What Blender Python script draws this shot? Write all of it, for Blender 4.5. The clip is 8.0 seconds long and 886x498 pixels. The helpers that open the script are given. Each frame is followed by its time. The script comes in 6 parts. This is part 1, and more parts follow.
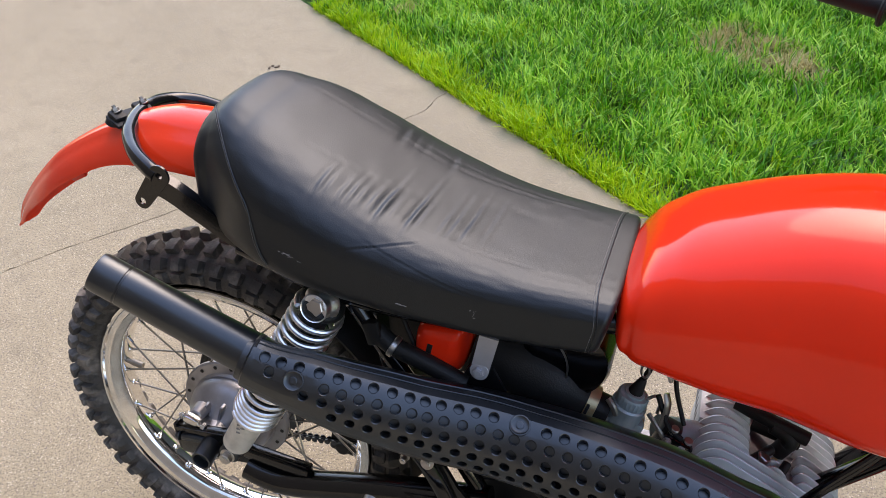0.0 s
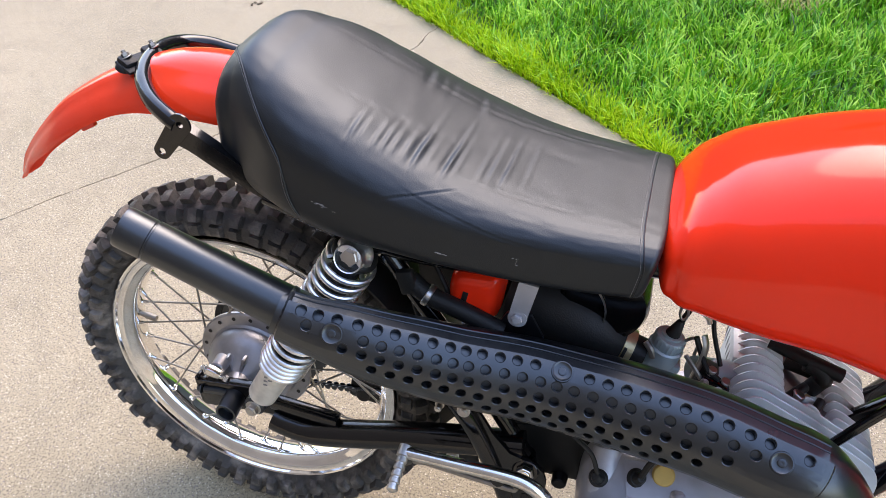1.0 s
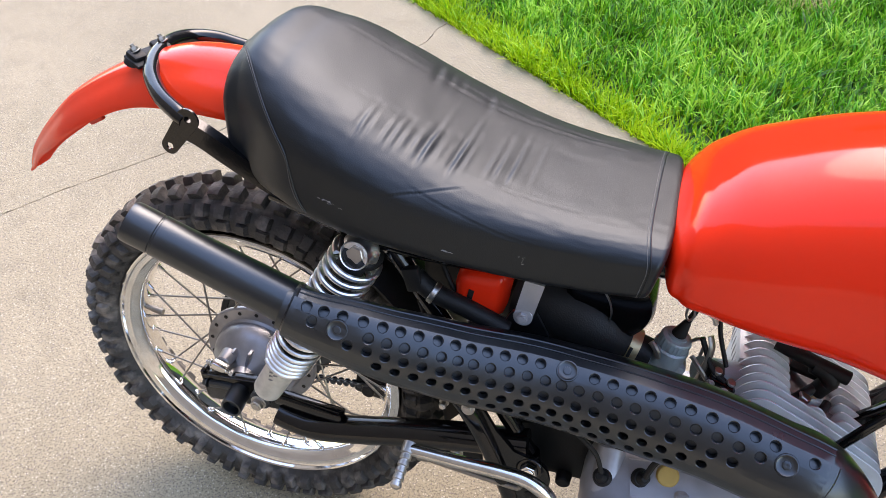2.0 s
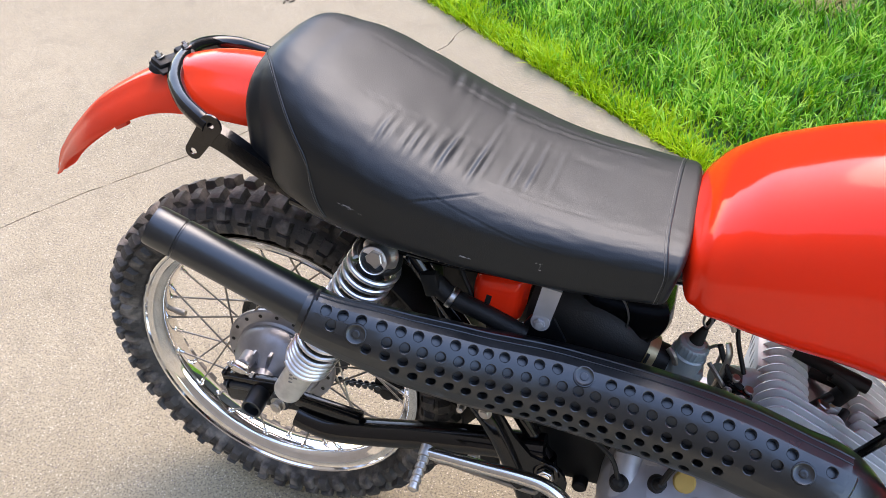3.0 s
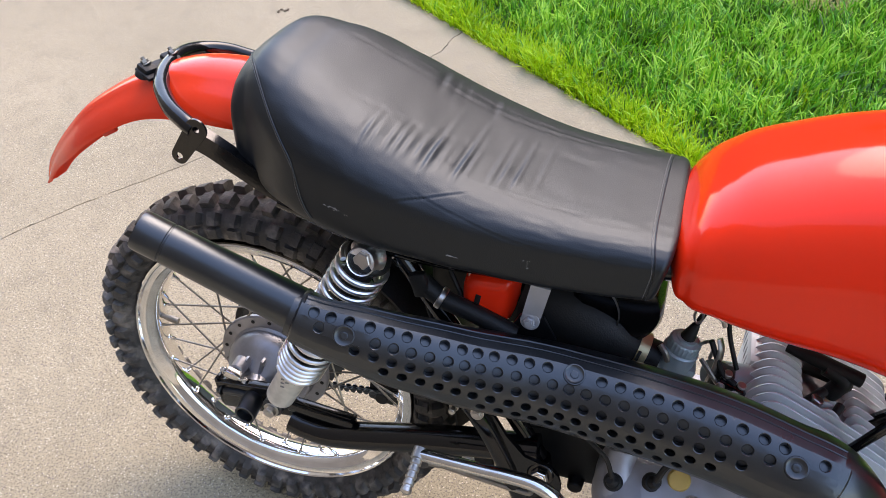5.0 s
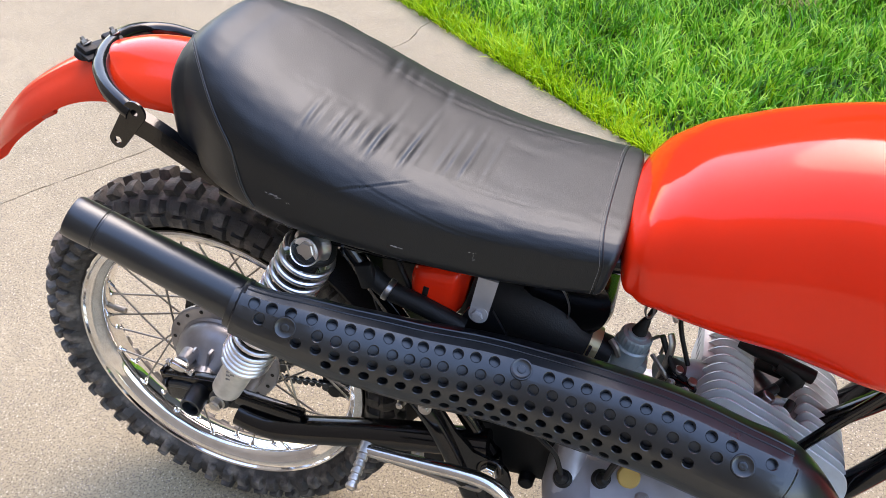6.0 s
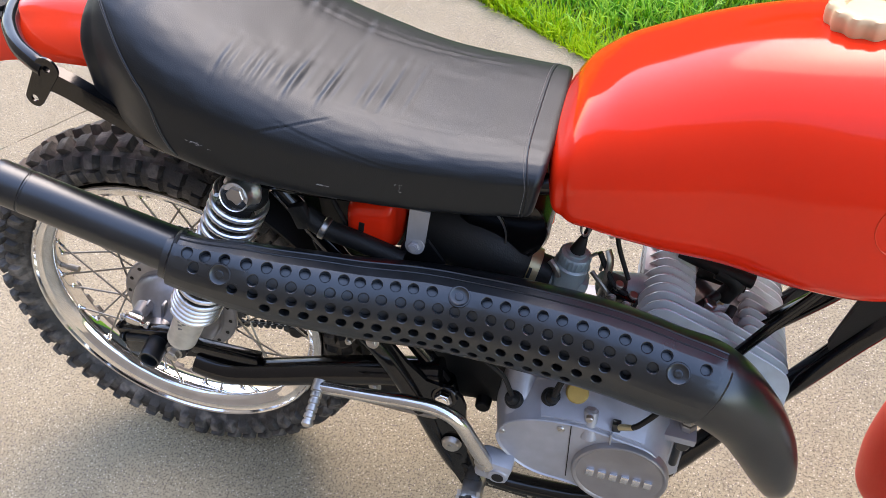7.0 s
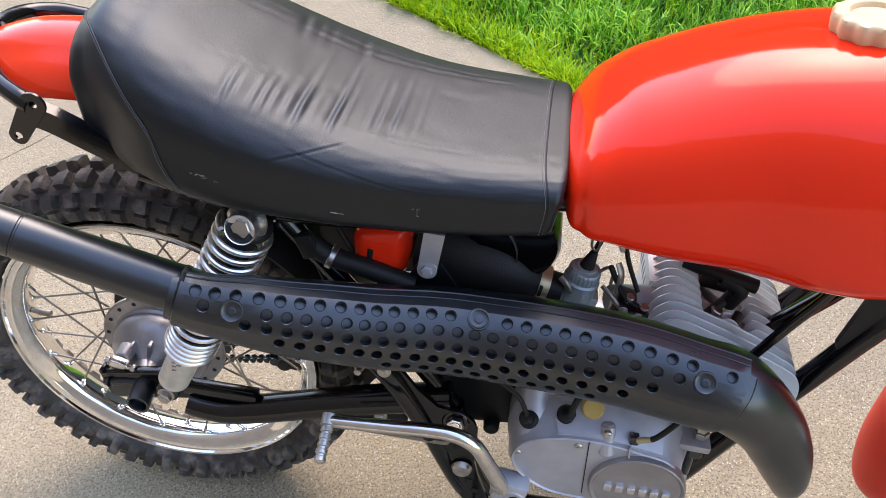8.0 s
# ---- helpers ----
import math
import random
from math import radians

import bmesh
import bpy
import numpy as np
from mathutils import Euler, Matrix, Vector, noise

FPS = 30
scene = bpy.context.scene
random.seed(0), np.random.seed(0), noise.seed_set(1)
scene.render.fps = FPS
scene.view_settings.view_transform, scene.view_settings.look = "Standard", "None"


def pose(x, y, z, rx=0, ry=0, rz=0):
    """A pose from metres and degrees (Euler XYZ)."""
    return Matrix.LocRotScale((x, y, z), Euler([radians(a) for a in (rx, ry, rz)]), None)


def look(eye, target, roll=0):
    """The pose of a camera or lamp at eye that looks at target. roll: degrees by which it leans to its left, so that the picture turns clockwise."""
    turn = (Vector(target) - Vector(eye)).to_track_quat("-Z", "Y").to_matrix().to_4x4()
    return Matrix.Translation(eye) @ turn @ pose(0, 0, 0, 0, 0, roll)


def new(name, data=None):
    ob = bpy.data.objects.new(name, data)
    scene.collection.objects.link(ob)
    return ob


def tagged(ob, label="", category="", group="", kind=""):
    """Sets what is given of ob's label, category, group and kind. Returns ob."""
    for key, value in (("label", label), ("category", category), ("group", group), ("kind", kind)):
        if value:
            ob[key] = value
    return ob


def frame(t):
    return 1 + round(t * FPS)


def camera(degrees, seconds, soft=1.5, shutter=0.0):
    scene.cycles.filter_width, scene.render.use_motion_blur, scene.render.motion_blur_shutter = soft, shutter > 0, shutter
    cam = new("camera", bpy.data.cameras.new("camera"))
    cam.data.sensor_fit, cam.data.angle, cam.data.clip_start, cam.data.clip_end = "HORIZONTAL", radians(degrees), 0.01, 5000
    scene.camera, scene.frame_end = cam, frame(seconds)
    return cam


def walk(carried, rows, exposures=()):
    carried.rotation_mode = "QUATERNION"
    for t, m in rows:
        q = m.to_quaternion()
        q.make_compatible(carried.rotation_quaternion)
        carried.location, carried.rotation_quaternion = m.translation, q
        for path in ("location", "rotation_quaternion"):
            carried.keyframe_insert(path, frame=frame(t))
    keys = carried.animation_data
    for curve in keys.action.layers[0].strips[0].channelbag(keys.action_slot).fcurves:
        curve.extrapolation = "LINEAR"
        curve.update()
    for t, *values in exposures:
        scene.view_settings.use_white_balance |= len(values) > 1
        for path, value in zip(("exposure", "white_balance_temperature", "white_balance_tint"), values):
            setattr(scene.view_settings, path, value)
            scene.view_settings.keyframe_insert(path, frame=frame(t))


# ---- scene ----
# The bike stands on its side stand and leans away from the camera; its own frame has x ahead, y to its left, z along its height.
LEAN = pose(0, 0, 0, -9.249, 0, 0)
cam = camera(56.09, 8.0, soft=0.4)
ROWS = [
    (0.0, 0.6497, -0.8754, 1.2305, 59.159, -0.249, 18.945),
    (0.2, 0.6005, -0.8877, 1.2288, 57.445, -0.934, 17.059),
    (0.5, 0.5761, -0.8829, 1.2295, 55.666, -0.472, 16.912),
    (1.0, 0.5698, -0.8717, 1.2271, 54.784, -0.166, 16.638),
    (2.5, 0.5708, -0.8693, 1.2327, 54.405, -0.368, 18.107),
    (3.0, 0.5736, -0.8724, 1.2378, 54.537, 0.108, 18.759),
    (3.5, 0.5775, -0.8755, 1.2392, 54.901, 0.850, 18.966),
    (4.0, 0.5799, -0.8733, 1.2387, 55.197, 0.822, 19.437),
    (5.5, 0.6030, -0.8643, 1.2162, 54.951, 0.675, 17.645),
    (6.0, 0.6194, -0.8396, 1.2109, 54.587, -0.316, 17.460),
    (6.5, 0.6436, -0.8243, 1.2178, 54.164, 0.413, 16.814),
    (6.7, 0.6499, -0.8210, 1.2139, 52.696, 0.706, 16.019),
    (7.0, 0.6840, -0.8191, 1.2091, 49.759, 2.916, 14.280),
    (7.2, 0.7036, -0.8292, 1.2131, 49.669, 3.438, 13.133),
    (7.5, 0.7108, -0.8483, 1.2102, 49.882, 3.062, 12.411),
    (7.7, 0.6890, -0.8493, 1.2118, 50.115, 2.736, 11.755),
    (8.0, 0.5852, -0.8229, 1.2067, 50.777, 2.117, 8.483),
]
walk(cam, [(t, LEAN @ pose(x, y, z, rx, ry, rz)) for t, x, y, z, rx, ry, rz in ROWS],
     exposures=[(0.0, 0.57, 7600, 20), (0.5, 0.94, 7350, 20), (1.0, 0.99, 7300, 20), (2.5, 0.98, 7350, 20), (3.5, 0.94, 7350, 20), (4.0, 0.81, 7350, 20), (5.5, 0.83, 7400, 20), (6.0, 0.98, 7400, 20), (7.0, 0.91, 7400, 20), (7.5, 0.76, 7450, 20), (8.0, 0.90, 7400, 20)])

# ---- light ----
world = bpy.data.worlds.new("sky")
scene.world = world
world.use_nodes = True
wn = world.node_tree.nodes
sky = wn.new("ShaderNodeTexSky")
sky.sky_type = "NISHITA"
sky.sun_disc = False
sky.sun_elevation, sky.sun_rotation = radians(45), radians(12)
sky.air_density, sky.dust_density, sky.ozone_density = 1.2, 1.2, 1.7
wn["Background"].inputs["Strength"].default_value = 0.48
world.node_tree.links.new(sky.outputs[0], wn["Background"].inputs["Color"])
sun = new("sun", bpy.data.lights.new("sun", "SUN"))
sun.data.energy, sun.data.angle, sun.data.color = 1.25, radians(46), (1.0, 0.89, 0.74)
sun.matrix_world = look((0.34, 1.60, 1.64), (0, 0, 0))


# ---- materials ----
def material(name, colour, rough=0.5, metal=0.0, vary=0.12, grain=60.0, bump=0.0, fine=400.0, coat=0.0, stain=None, stain_scale=6.0, stain_amount=0.5, rough_vary=0.1, per_object=0.0, spec=0.5, sky_tint=None):
    m = bpy.data.materials.new(name)
    m.use_nodes = True
    n, l = m.node_tree.nodes, m.node_tree.links
    b = n["Principled BSDF"]
    tc = n.new("ShaderNodeTexCoord")
    n1 = n.new("ShaderNodeTexNoise")
    n1.inputs["Scale"].default_value, n1.inputs["Detail"].default_value = grain, 4
    n2 = n.new("ShaderNodeTexNoise")
    n2.inputs["Scale"].default_value, n2.inputs["Detail"].default_value = stain_scale, 5
    for x in (n1, n2):
        l.new(tc.outputs["Object"], x.inputs["Vector"])
    lo = [c * (1 - vary) for c in colour[:3]] + [1]
    hi = [min(1, c * (1 + vary)) for c in colour[:3]] + [1]
    ramp = n.new("ShaderNodeMix")
    ramp.data_type = "RGBA"
    l.new(n1.outputs["Fac"], ramp.inputs["Factor"])
    ramp.inputs["A"].default_value, ramp.inputs["B"].default_value = lo, hi
    out = ramp.outputs["Result"]
    if stain:
        cr = n.new("ShaderNodeMapRange")
        cr.inputs["From Min"].default_value, cr.inputs["From Max"].default_value = 0.5, 0.72
        cr.inputs["To Max"].default_value = stain_amount
        l.new(n2.outputs["Fac"], cr.inputs["Value"])
        mx = n.new("ShaderNodeMix")
        mx.data_type = "RGBA"
        l.new(cr.outputs[0], mx.inputs["Factor"])
        l.new(out, mx.inputs["A"])
        mx.inputs["B"].default_value = (*stain, 1)
        out = mx.outputs["Result"]
    if per_object:
        oi = n.new("ShaderNodeObjectInfo")
        mr = n.new("ShaderNodeMapRange")
        mr.inputs["To Min"].default_value, mr.inputs["To Max"].default_value = 1 - per_object, 1 + per_object
        l.new(oi.outputs["Random"], mr.inputs["Value"])
        hs = n.new("ShaderNodeHueSaturation")
        l.new(mr.outputs[0], hs.inputs["Value"])
        l.new(out, hs.inputs["Color"])
        out = hs.outputs["Color"]
    l.new(out, b.inputs["Base Color"])
    rr = n.new("ShaderNodeMapRange")
    rr.inputs["To Min"].default_value, rr.inputs["To Max"].default_value = max(0.02, rough - rough_vary), min(1, rough + rough_vary)
    l.new(n2.outputs["Fac"], rr.inputs["Value"])
    l.new(rr.outputs[0], b.inputs["Roughness"])
    b.inputs["Specular IOR Level"].default_value = spec
    if sky_tint:
        b.inputs["Specular Tint"].default_value = (*sky_tint, 1)
    b.inputs["Metallic"].default_value = metal
    b.inputs["Coat Weight"].default_value = coat
    b.inputs["Coat Roughness"].default_value = 0.04
    if bump:
        n3 = n.new("ShaderNodeTexNoise")
        n3.inputs["Scale"].default_value, n3.inputs["Detail"].default_value = fine, 3
        l.new(tc.outputs["Object"], n3.inputs["Vector"])
        bp = n.new("ShaderNodeBump")
        bp.inputs["Strength"].default_value, bp.inputs["Distance"].default_value = bump, 0.002
        l.new(n3.outputs["Fac"], bp.inputs["Height"])
        l.new(bp.outputs["Normal"], b.inputs["Normal"])
    return m


RED = material("red_paint", (0.86, 0.031, 0.008), 0.09, vary=0.04, grain=8, rough_vary=0.03, bump=0.035, fine=16, spec=0.32)
RED_PLASTIC = material("red_plastic", (0.80, 0.042, 0.012), 0.12, vary=0.06, grain=20, rough_vary=0.1, bump=0.05, fine=200, spec=0.38)
RED_DULL = material("red_scuffed_plastic", (0.66, 0.03, 0.010), 0.42, vary=0.06, grain=20, rough_vary=0.1, bump=0.08, fine=200)
# the bluish specular tint paints the blue sky's reflection into the vinyl
VINYL = material("black_vinyl", (0.0042, 0.0045, 0.0052), 0.44, vary=0.2, grain=40, bump=0.14, fine=900, stain=(0.008, 0.0078, 0.0080), stain_amount=0.5, rough_vary=0.06, spec=0.52, sky_tint=(0.80, 0.91, 1.0))
RUBBER = material("tyre_rubber", (0.050, 0.046, 0.042), 0.68, vary=0.5, grain=70, bump=0.7, fine=300, stain=(0.26, 0.23, 0.20), stain_scale=34, stain_amount=0.75)
# sky blue is put into this paint's sheen as well
SATIN = material("black_satin_paint", (0.0055, 0.0058, 0.0070), 0.31, vary=0.25, grain=60, bump=0.05, fine=400, stain=(0.014, 0.014, 0.015), stain_amount=0.5, stain_scale=14, spec=0.92, rough_vary=0.08, sky_tint=(0.86, 0.94, 1.0))
PIPE_BLACK = material("black_heatproof_paint", (0.006, 0.006, 0.0066), 0.44, vary=0.2, grain=60, bump=0.03, fine=500, spec=0.38, rough_vary=0.06)
GLOSS = material("black_gloss_paint", (0.003, 0.003, 0.0034), 0.14, vary=0.2, grain=40, bump=0.05, fine=300, rough_vary=0.06, spec=0.5)
MATTE = material("black_matte_rubber", (0.008, 0.008, 0.008), 0.55, vary=0.2, grain=60, bump=0.2, fine=500, spec=0.35)
CHROME = material("chrome", (0.86, 0.85, 0.83), 0.07, 1.0, vary=0.05, grain=30, rough_vary=0.05, stain=(0.45, 0.40, 0.34), stain_scale=30, stain_amount=0.35)
WORN_CHROME = material("worn_chrome", (0.66, 0.65, 0.63), 0.20, 1.0, vary=0.1, grain=40, rough_vary=0.1, stain=(0.38, 0.34, 0.29), stain_scale=30, stain_amount=0.5)
STEEL = material("worn_steel", (0.55, 0.53, 0.50), 0.34, 1.0, vary=0.15, grain=80, bump=0.1, fine=300, stain=(0.28, 0.23, 0.19), stain_scale=40, stain_amount=0.5)
ALLOY = material("cast_alloy", (0.44, 0.45, 0.49), 0.46, 0.45, vary=0.14, grain=50, bump=0.06, fine=900, stain=(0.28, 0.27, 0.26), stain_scale=10, stain_amount=0.5)
HUBALLOY = material("dull_hub_alloy", (0.30, 0.30, 0.32), 0.38, 0.75, vary=0.2, grain=60, bump=0.06, fine=500, stain=(0.16, 0.15, 0.14), stain_scale=18, stain_amount=0.5)
FIN = material("fin_alloy", (0.57, 0.61, 0.63), 0.55, 0.1, vary=0.12, grain=60, bump=0.08, fine=500, stain=(0.36, 0.35, 0.34), stain_scale=20, stain_amount=0.4)
SPOKE = material("dull_spoke_steel", (0.30, 0.28, 0.25), 0.4, 0.9, vary=0.2, grain=80)
CARB = material("carburettor_alloy", (0.34, 0.43, 0.46), 0.42, 0.4, vary=0.15, grain=60, bump=0.3, fine=500, stain=(0.25, 0.22, 0.16), stain_scale=40, stain_amount=0.4)
BRASS = material("yellowed_zinc", (0.50, 0.42, 0.24), 0.4, 0.7, vary=0.2, grain=60, stain=(0.30, 0.2, 0.1), stain_scale=60)
YELLOW = material("yellow_plastic", (0.60, 0.42, 0.12), 0.5, vary=0.12, grain=90, stain=(0.35, 0.22, 0.06), stain_scale=50)
CREAM = material("yellowed_nylon", (0.66, 0.47, 0.26), 0.5, vary=0.08, grain=40, stain=(0.5, 0.36, 0.2), stain_scale=30, stain_amount=0.4)
PRIMER = material("cream_shock_body", (0.60, 0.56, 0.48), 0.42, 0.1, vary=0.1, grain=60, stain=(0.3, 0.27, 0.22), stain_scale=40)
THREAD = material("grey_thread", (0.19, 0.185, 0.18), 0.8)
CLEAR = material("yellowed_clear_hose", (0.55, 0.50, 0.42), 0.25, vary=0.15, grain=120)
SOIL = material("soil", (0.13, 0.095, 0.065), 0.95, vary=0.4, grain=40, bump=0.8, fine=120)


# ---- mesh helpers ----
def spline(xs, ys):
    """A smooth curve through a few values."""
    xs, ys = np.array(xs, float), np.array(ys, float)
    d = np.gradient(ys, xs)
    def at(x):
        x = min(max(x, xs[0]), xs[-1])
        i = min(int(np.searchsorted(xs, x, "right")) - 1, len(xs) - 2)
        h = xs[i + 1] - xs[i]
        t = (x - xs[i]) / h
        return float((2*t**3 - 3*t*t + 1) * ys[i] + (t**3 - 2*t*t + t) * h * d[i] + (3*t*t - 2*t**3) * ys[i + 1] + (t**3 - t*t) * h * d[i + 1])
    return at


def smooth_path(points, per=6):
    """A Catmull-Rom line through points (any length of tuple)."""
    p = [np.array(q, float) for q in points]
    p = [2 * p[0] - p[1]] + p + [2 * p[-1] - p[-2]]
    out = []
    for i in range(1, len(p) - 2):
        a, b, c, d = p[i - 1 : i + 3]
        for k in range(per):
            t = k / per
            out.append(0.5 * (2*b + (c - a)*t + (2*a - 5*b + 4*c - d)*t*t + (3*b - a - 3*c + d)*t**3))
    return out + [p[-2]]


def frames(path):
    """Tangent and two normals along a path, with no twist."""
    pts = [Vector(q[:3]) for q in path]
    out, n = [], None
    for i, q in enumerate(pts):
        t = (pts[min(i + 1, len(pts) - 1)] - pts[max(i - 1, 0)]).normalized()
        if n is None:
            n = t.orthogonal().normalized()
        n = (n - t * n.dot(t)).normalized()
        out.append((q, t, n, t.cross(n)))
    return out


def loft(bm, rings, closed=True, ends=True):
    vs = [[bm.verts.new(p) for p in ring] for ring in rings]
    n = len(vs[0])
    for a, b in zip(vs, vs[1:]):
        for i in range(n if closed else n - 1):
            j = (i + 1) % n
            bm.faces.new((a[i], a[j], b[j], b[i]))
    if ends and closed:
        bm.faces.new(vs[0][::-1])
        bm.faces.new(vs[-1])
    return vs


def tube(bm, points, radius, seg=12, per=6, ends=True, flat=1.0):
    """A round bar along points; radius is a number or one value a point."""
    radii = radius if isinstance(radius, (list, tuple)) else [radius] * len(points)
    path = smooth_path([(*p, r) for p, r in zip(points, radii)], per) if len(points) > 2 else [(*p, r) for p, r in zip(points, radii)]
    rings = []
    for (q, t, n, b), full in zip(frames(path), path):
        r = full[3]
        rings.append([q + n * (r * math.cos(a)) + b * (r * flat * math.sin(a)) for a in (2 * math.pi * k / seg for k in range(seg))])
    loft(bm, rings, True, ends)
    return bm


def lathe(bm, profile, seg=48, axis="y", centre=(0, 0, 0), arc=(0, 360), closed=False):
    """profile: (radius, along) pairs turned about an axis through centre."""
    full = abs(arc[1] - arc[0]) >= 360
    c = Vector(centre)
    rings = []
    for k in range(seg if full else seg + 1):
        a = radians(arc[0] + (arc[1] - arc[0]) * k / seg)
        ca, sa = math.cos(a), math.sin(a)
        ring = []
        for r, h in profile:
            ring.append(c + (Vector((r * ca, h, r * sa)) if axis == "y" else Vector((r * ca, r * sa, h)) if axis == "z" else Vector((h, r * ca, r * sa))))
        rings.append(ring)
    vs = [[bm.verts.new(p) for p in ring] for ring in rings]
    m = len(profile)
    for i in range(len(vs) if full else len(vs) - 1):
        a, b = vs[i], vs[(i + 1) % len(vs)]
        for j in range(m if closed else m - 1):
            k = (j + 1) % m
            bm.faces.new((a[j], a[k], b[k], b[j]))
    return bm


def drum(bm, a, b, r0, r1=None, seg=24, bevel=0.0):
    """A cylinder or cone from a to b, with softened rims."""
    a, b = Vector(a), Vector(b)
    r1 = r0 if r1 is None else r1
    t = (b - a).normalized()
    n = t.orthogonal().normalized()
    m = t.cross(n)
    L = (b - a).length
    v = min(bevel, L / 3)
    prof = [(r0 - v, 0), (r0, v), (r1, L - v), (r1 - v, L)] if v else [(r0, 0), (r1, L)]
    rings = [[a + t * h + (n * math.cos(w) + m * math.sin(w)) * r for w in (2 * math.pi * k / seg for k in range(seg))] for r, h in prof]
    loft(bm, rings)
    return bm


def block(bm, size, m=None, bevel=0.003, taper=1.0):
    """A box with softened edges, at the pose m."""
    made = bmesh.ops.create_cube(bm, size=1.0)["verts"]
    for v in made:
        k = taper if v.co.z > 0 else 1.0
        v.co = Vector((v.co.x * size[0] * k, v.co.y * size[1] * k, v.co.z * size[2]))
    if bevel:
        edges = list({e for v in made for e in v.link_edges})
        made = bmesh.ops.bevel(bm, geom=edges, offset=bevel, segments=2, affect="EDGES", profile=0.5)["verts"] + [v for v in made if v.is_valid]
    if m is not None:
        bmesh.ops.transform(bm, matrix=m, verts=list({v for v in made if v.is_valid}))
    return bm


def hexbolt(bm, at, way, r=0.007, h=0.006, washer=0.0105):
    at, way = Vector(at), Vector(way).normalized()
    drum(bm, at, at + way * 0.0018, washer, seg=20, bevel=0.0005)
    drum(bm, at + way * 0.0018, at + way * (0.0018 + h), r, seg=6, bevel=0.0008)
    drum(bm, at + way * (0.0018 + h), at + way * (0.003 + h), r * 0.55, seg=14)
    return bm


def plate(bm, outline, thick, m):
    """A flat plate from an outline in its own plane, given thickness along its normal."""
    lo = [bm.verts.new(m @ Vector((x, y, -thick / 2))) for x, y in outline]
    hi = [bm.verts.new(m @ Vector((x, y, thick / 2))) for x, y in outline]
    bm.faces.new(lo[::-1])
    bm.faces.new(hi)
    for i in range(len(lo)):
        j = (i + 1) % len(lo)
        bm.faces.new((lo[i], lo[j], hi[j], hi[i]))
    return bm


def part(name, bm, mat, parent=None, label="", sharp=35.0, category="", kind="", group=""):
    """Links a bmesh as one object under a thing or a part."""
    bmesh.ops.recalc_face_normals(bm, faces=bm.faces)
    for f in bm.faces:
        f.smooth = True
    for e in bm.edges:
        if len(e.link_faces) == 2 and e.calc_face_angle(0) > radians(sharp):
            e.smooth = False
    me = bpy.data.meshes.new(name)
    bm.to_mesh(me)
    bm.free()
    me.materials.append(mat)
    ob = new(name, me)
    ob.parent = parent
    return tagged(ob, label, category, group, kind)


def B():
    return bmesh.new()


# ---- ground ----
EDGE_A, EDGE_B = Vector((-0.986, 2.2026, 0)), Vector((0.6355, 1.0696, 0))  # the slab's edge along the lawn
ALONG = (EDGE_B - EDGE_A).normalized()
OUT = Vector((-ALONG.y, ALONG.x, 0))  # towards the lawn


def at_edge(s, d, z=0.0):
    """A place s metres along the slab's edge and d metres out on the lawn."""
    p = EDGE_B + ALONG * s + OUT * d
    return Vector((p.x, p.y, z))


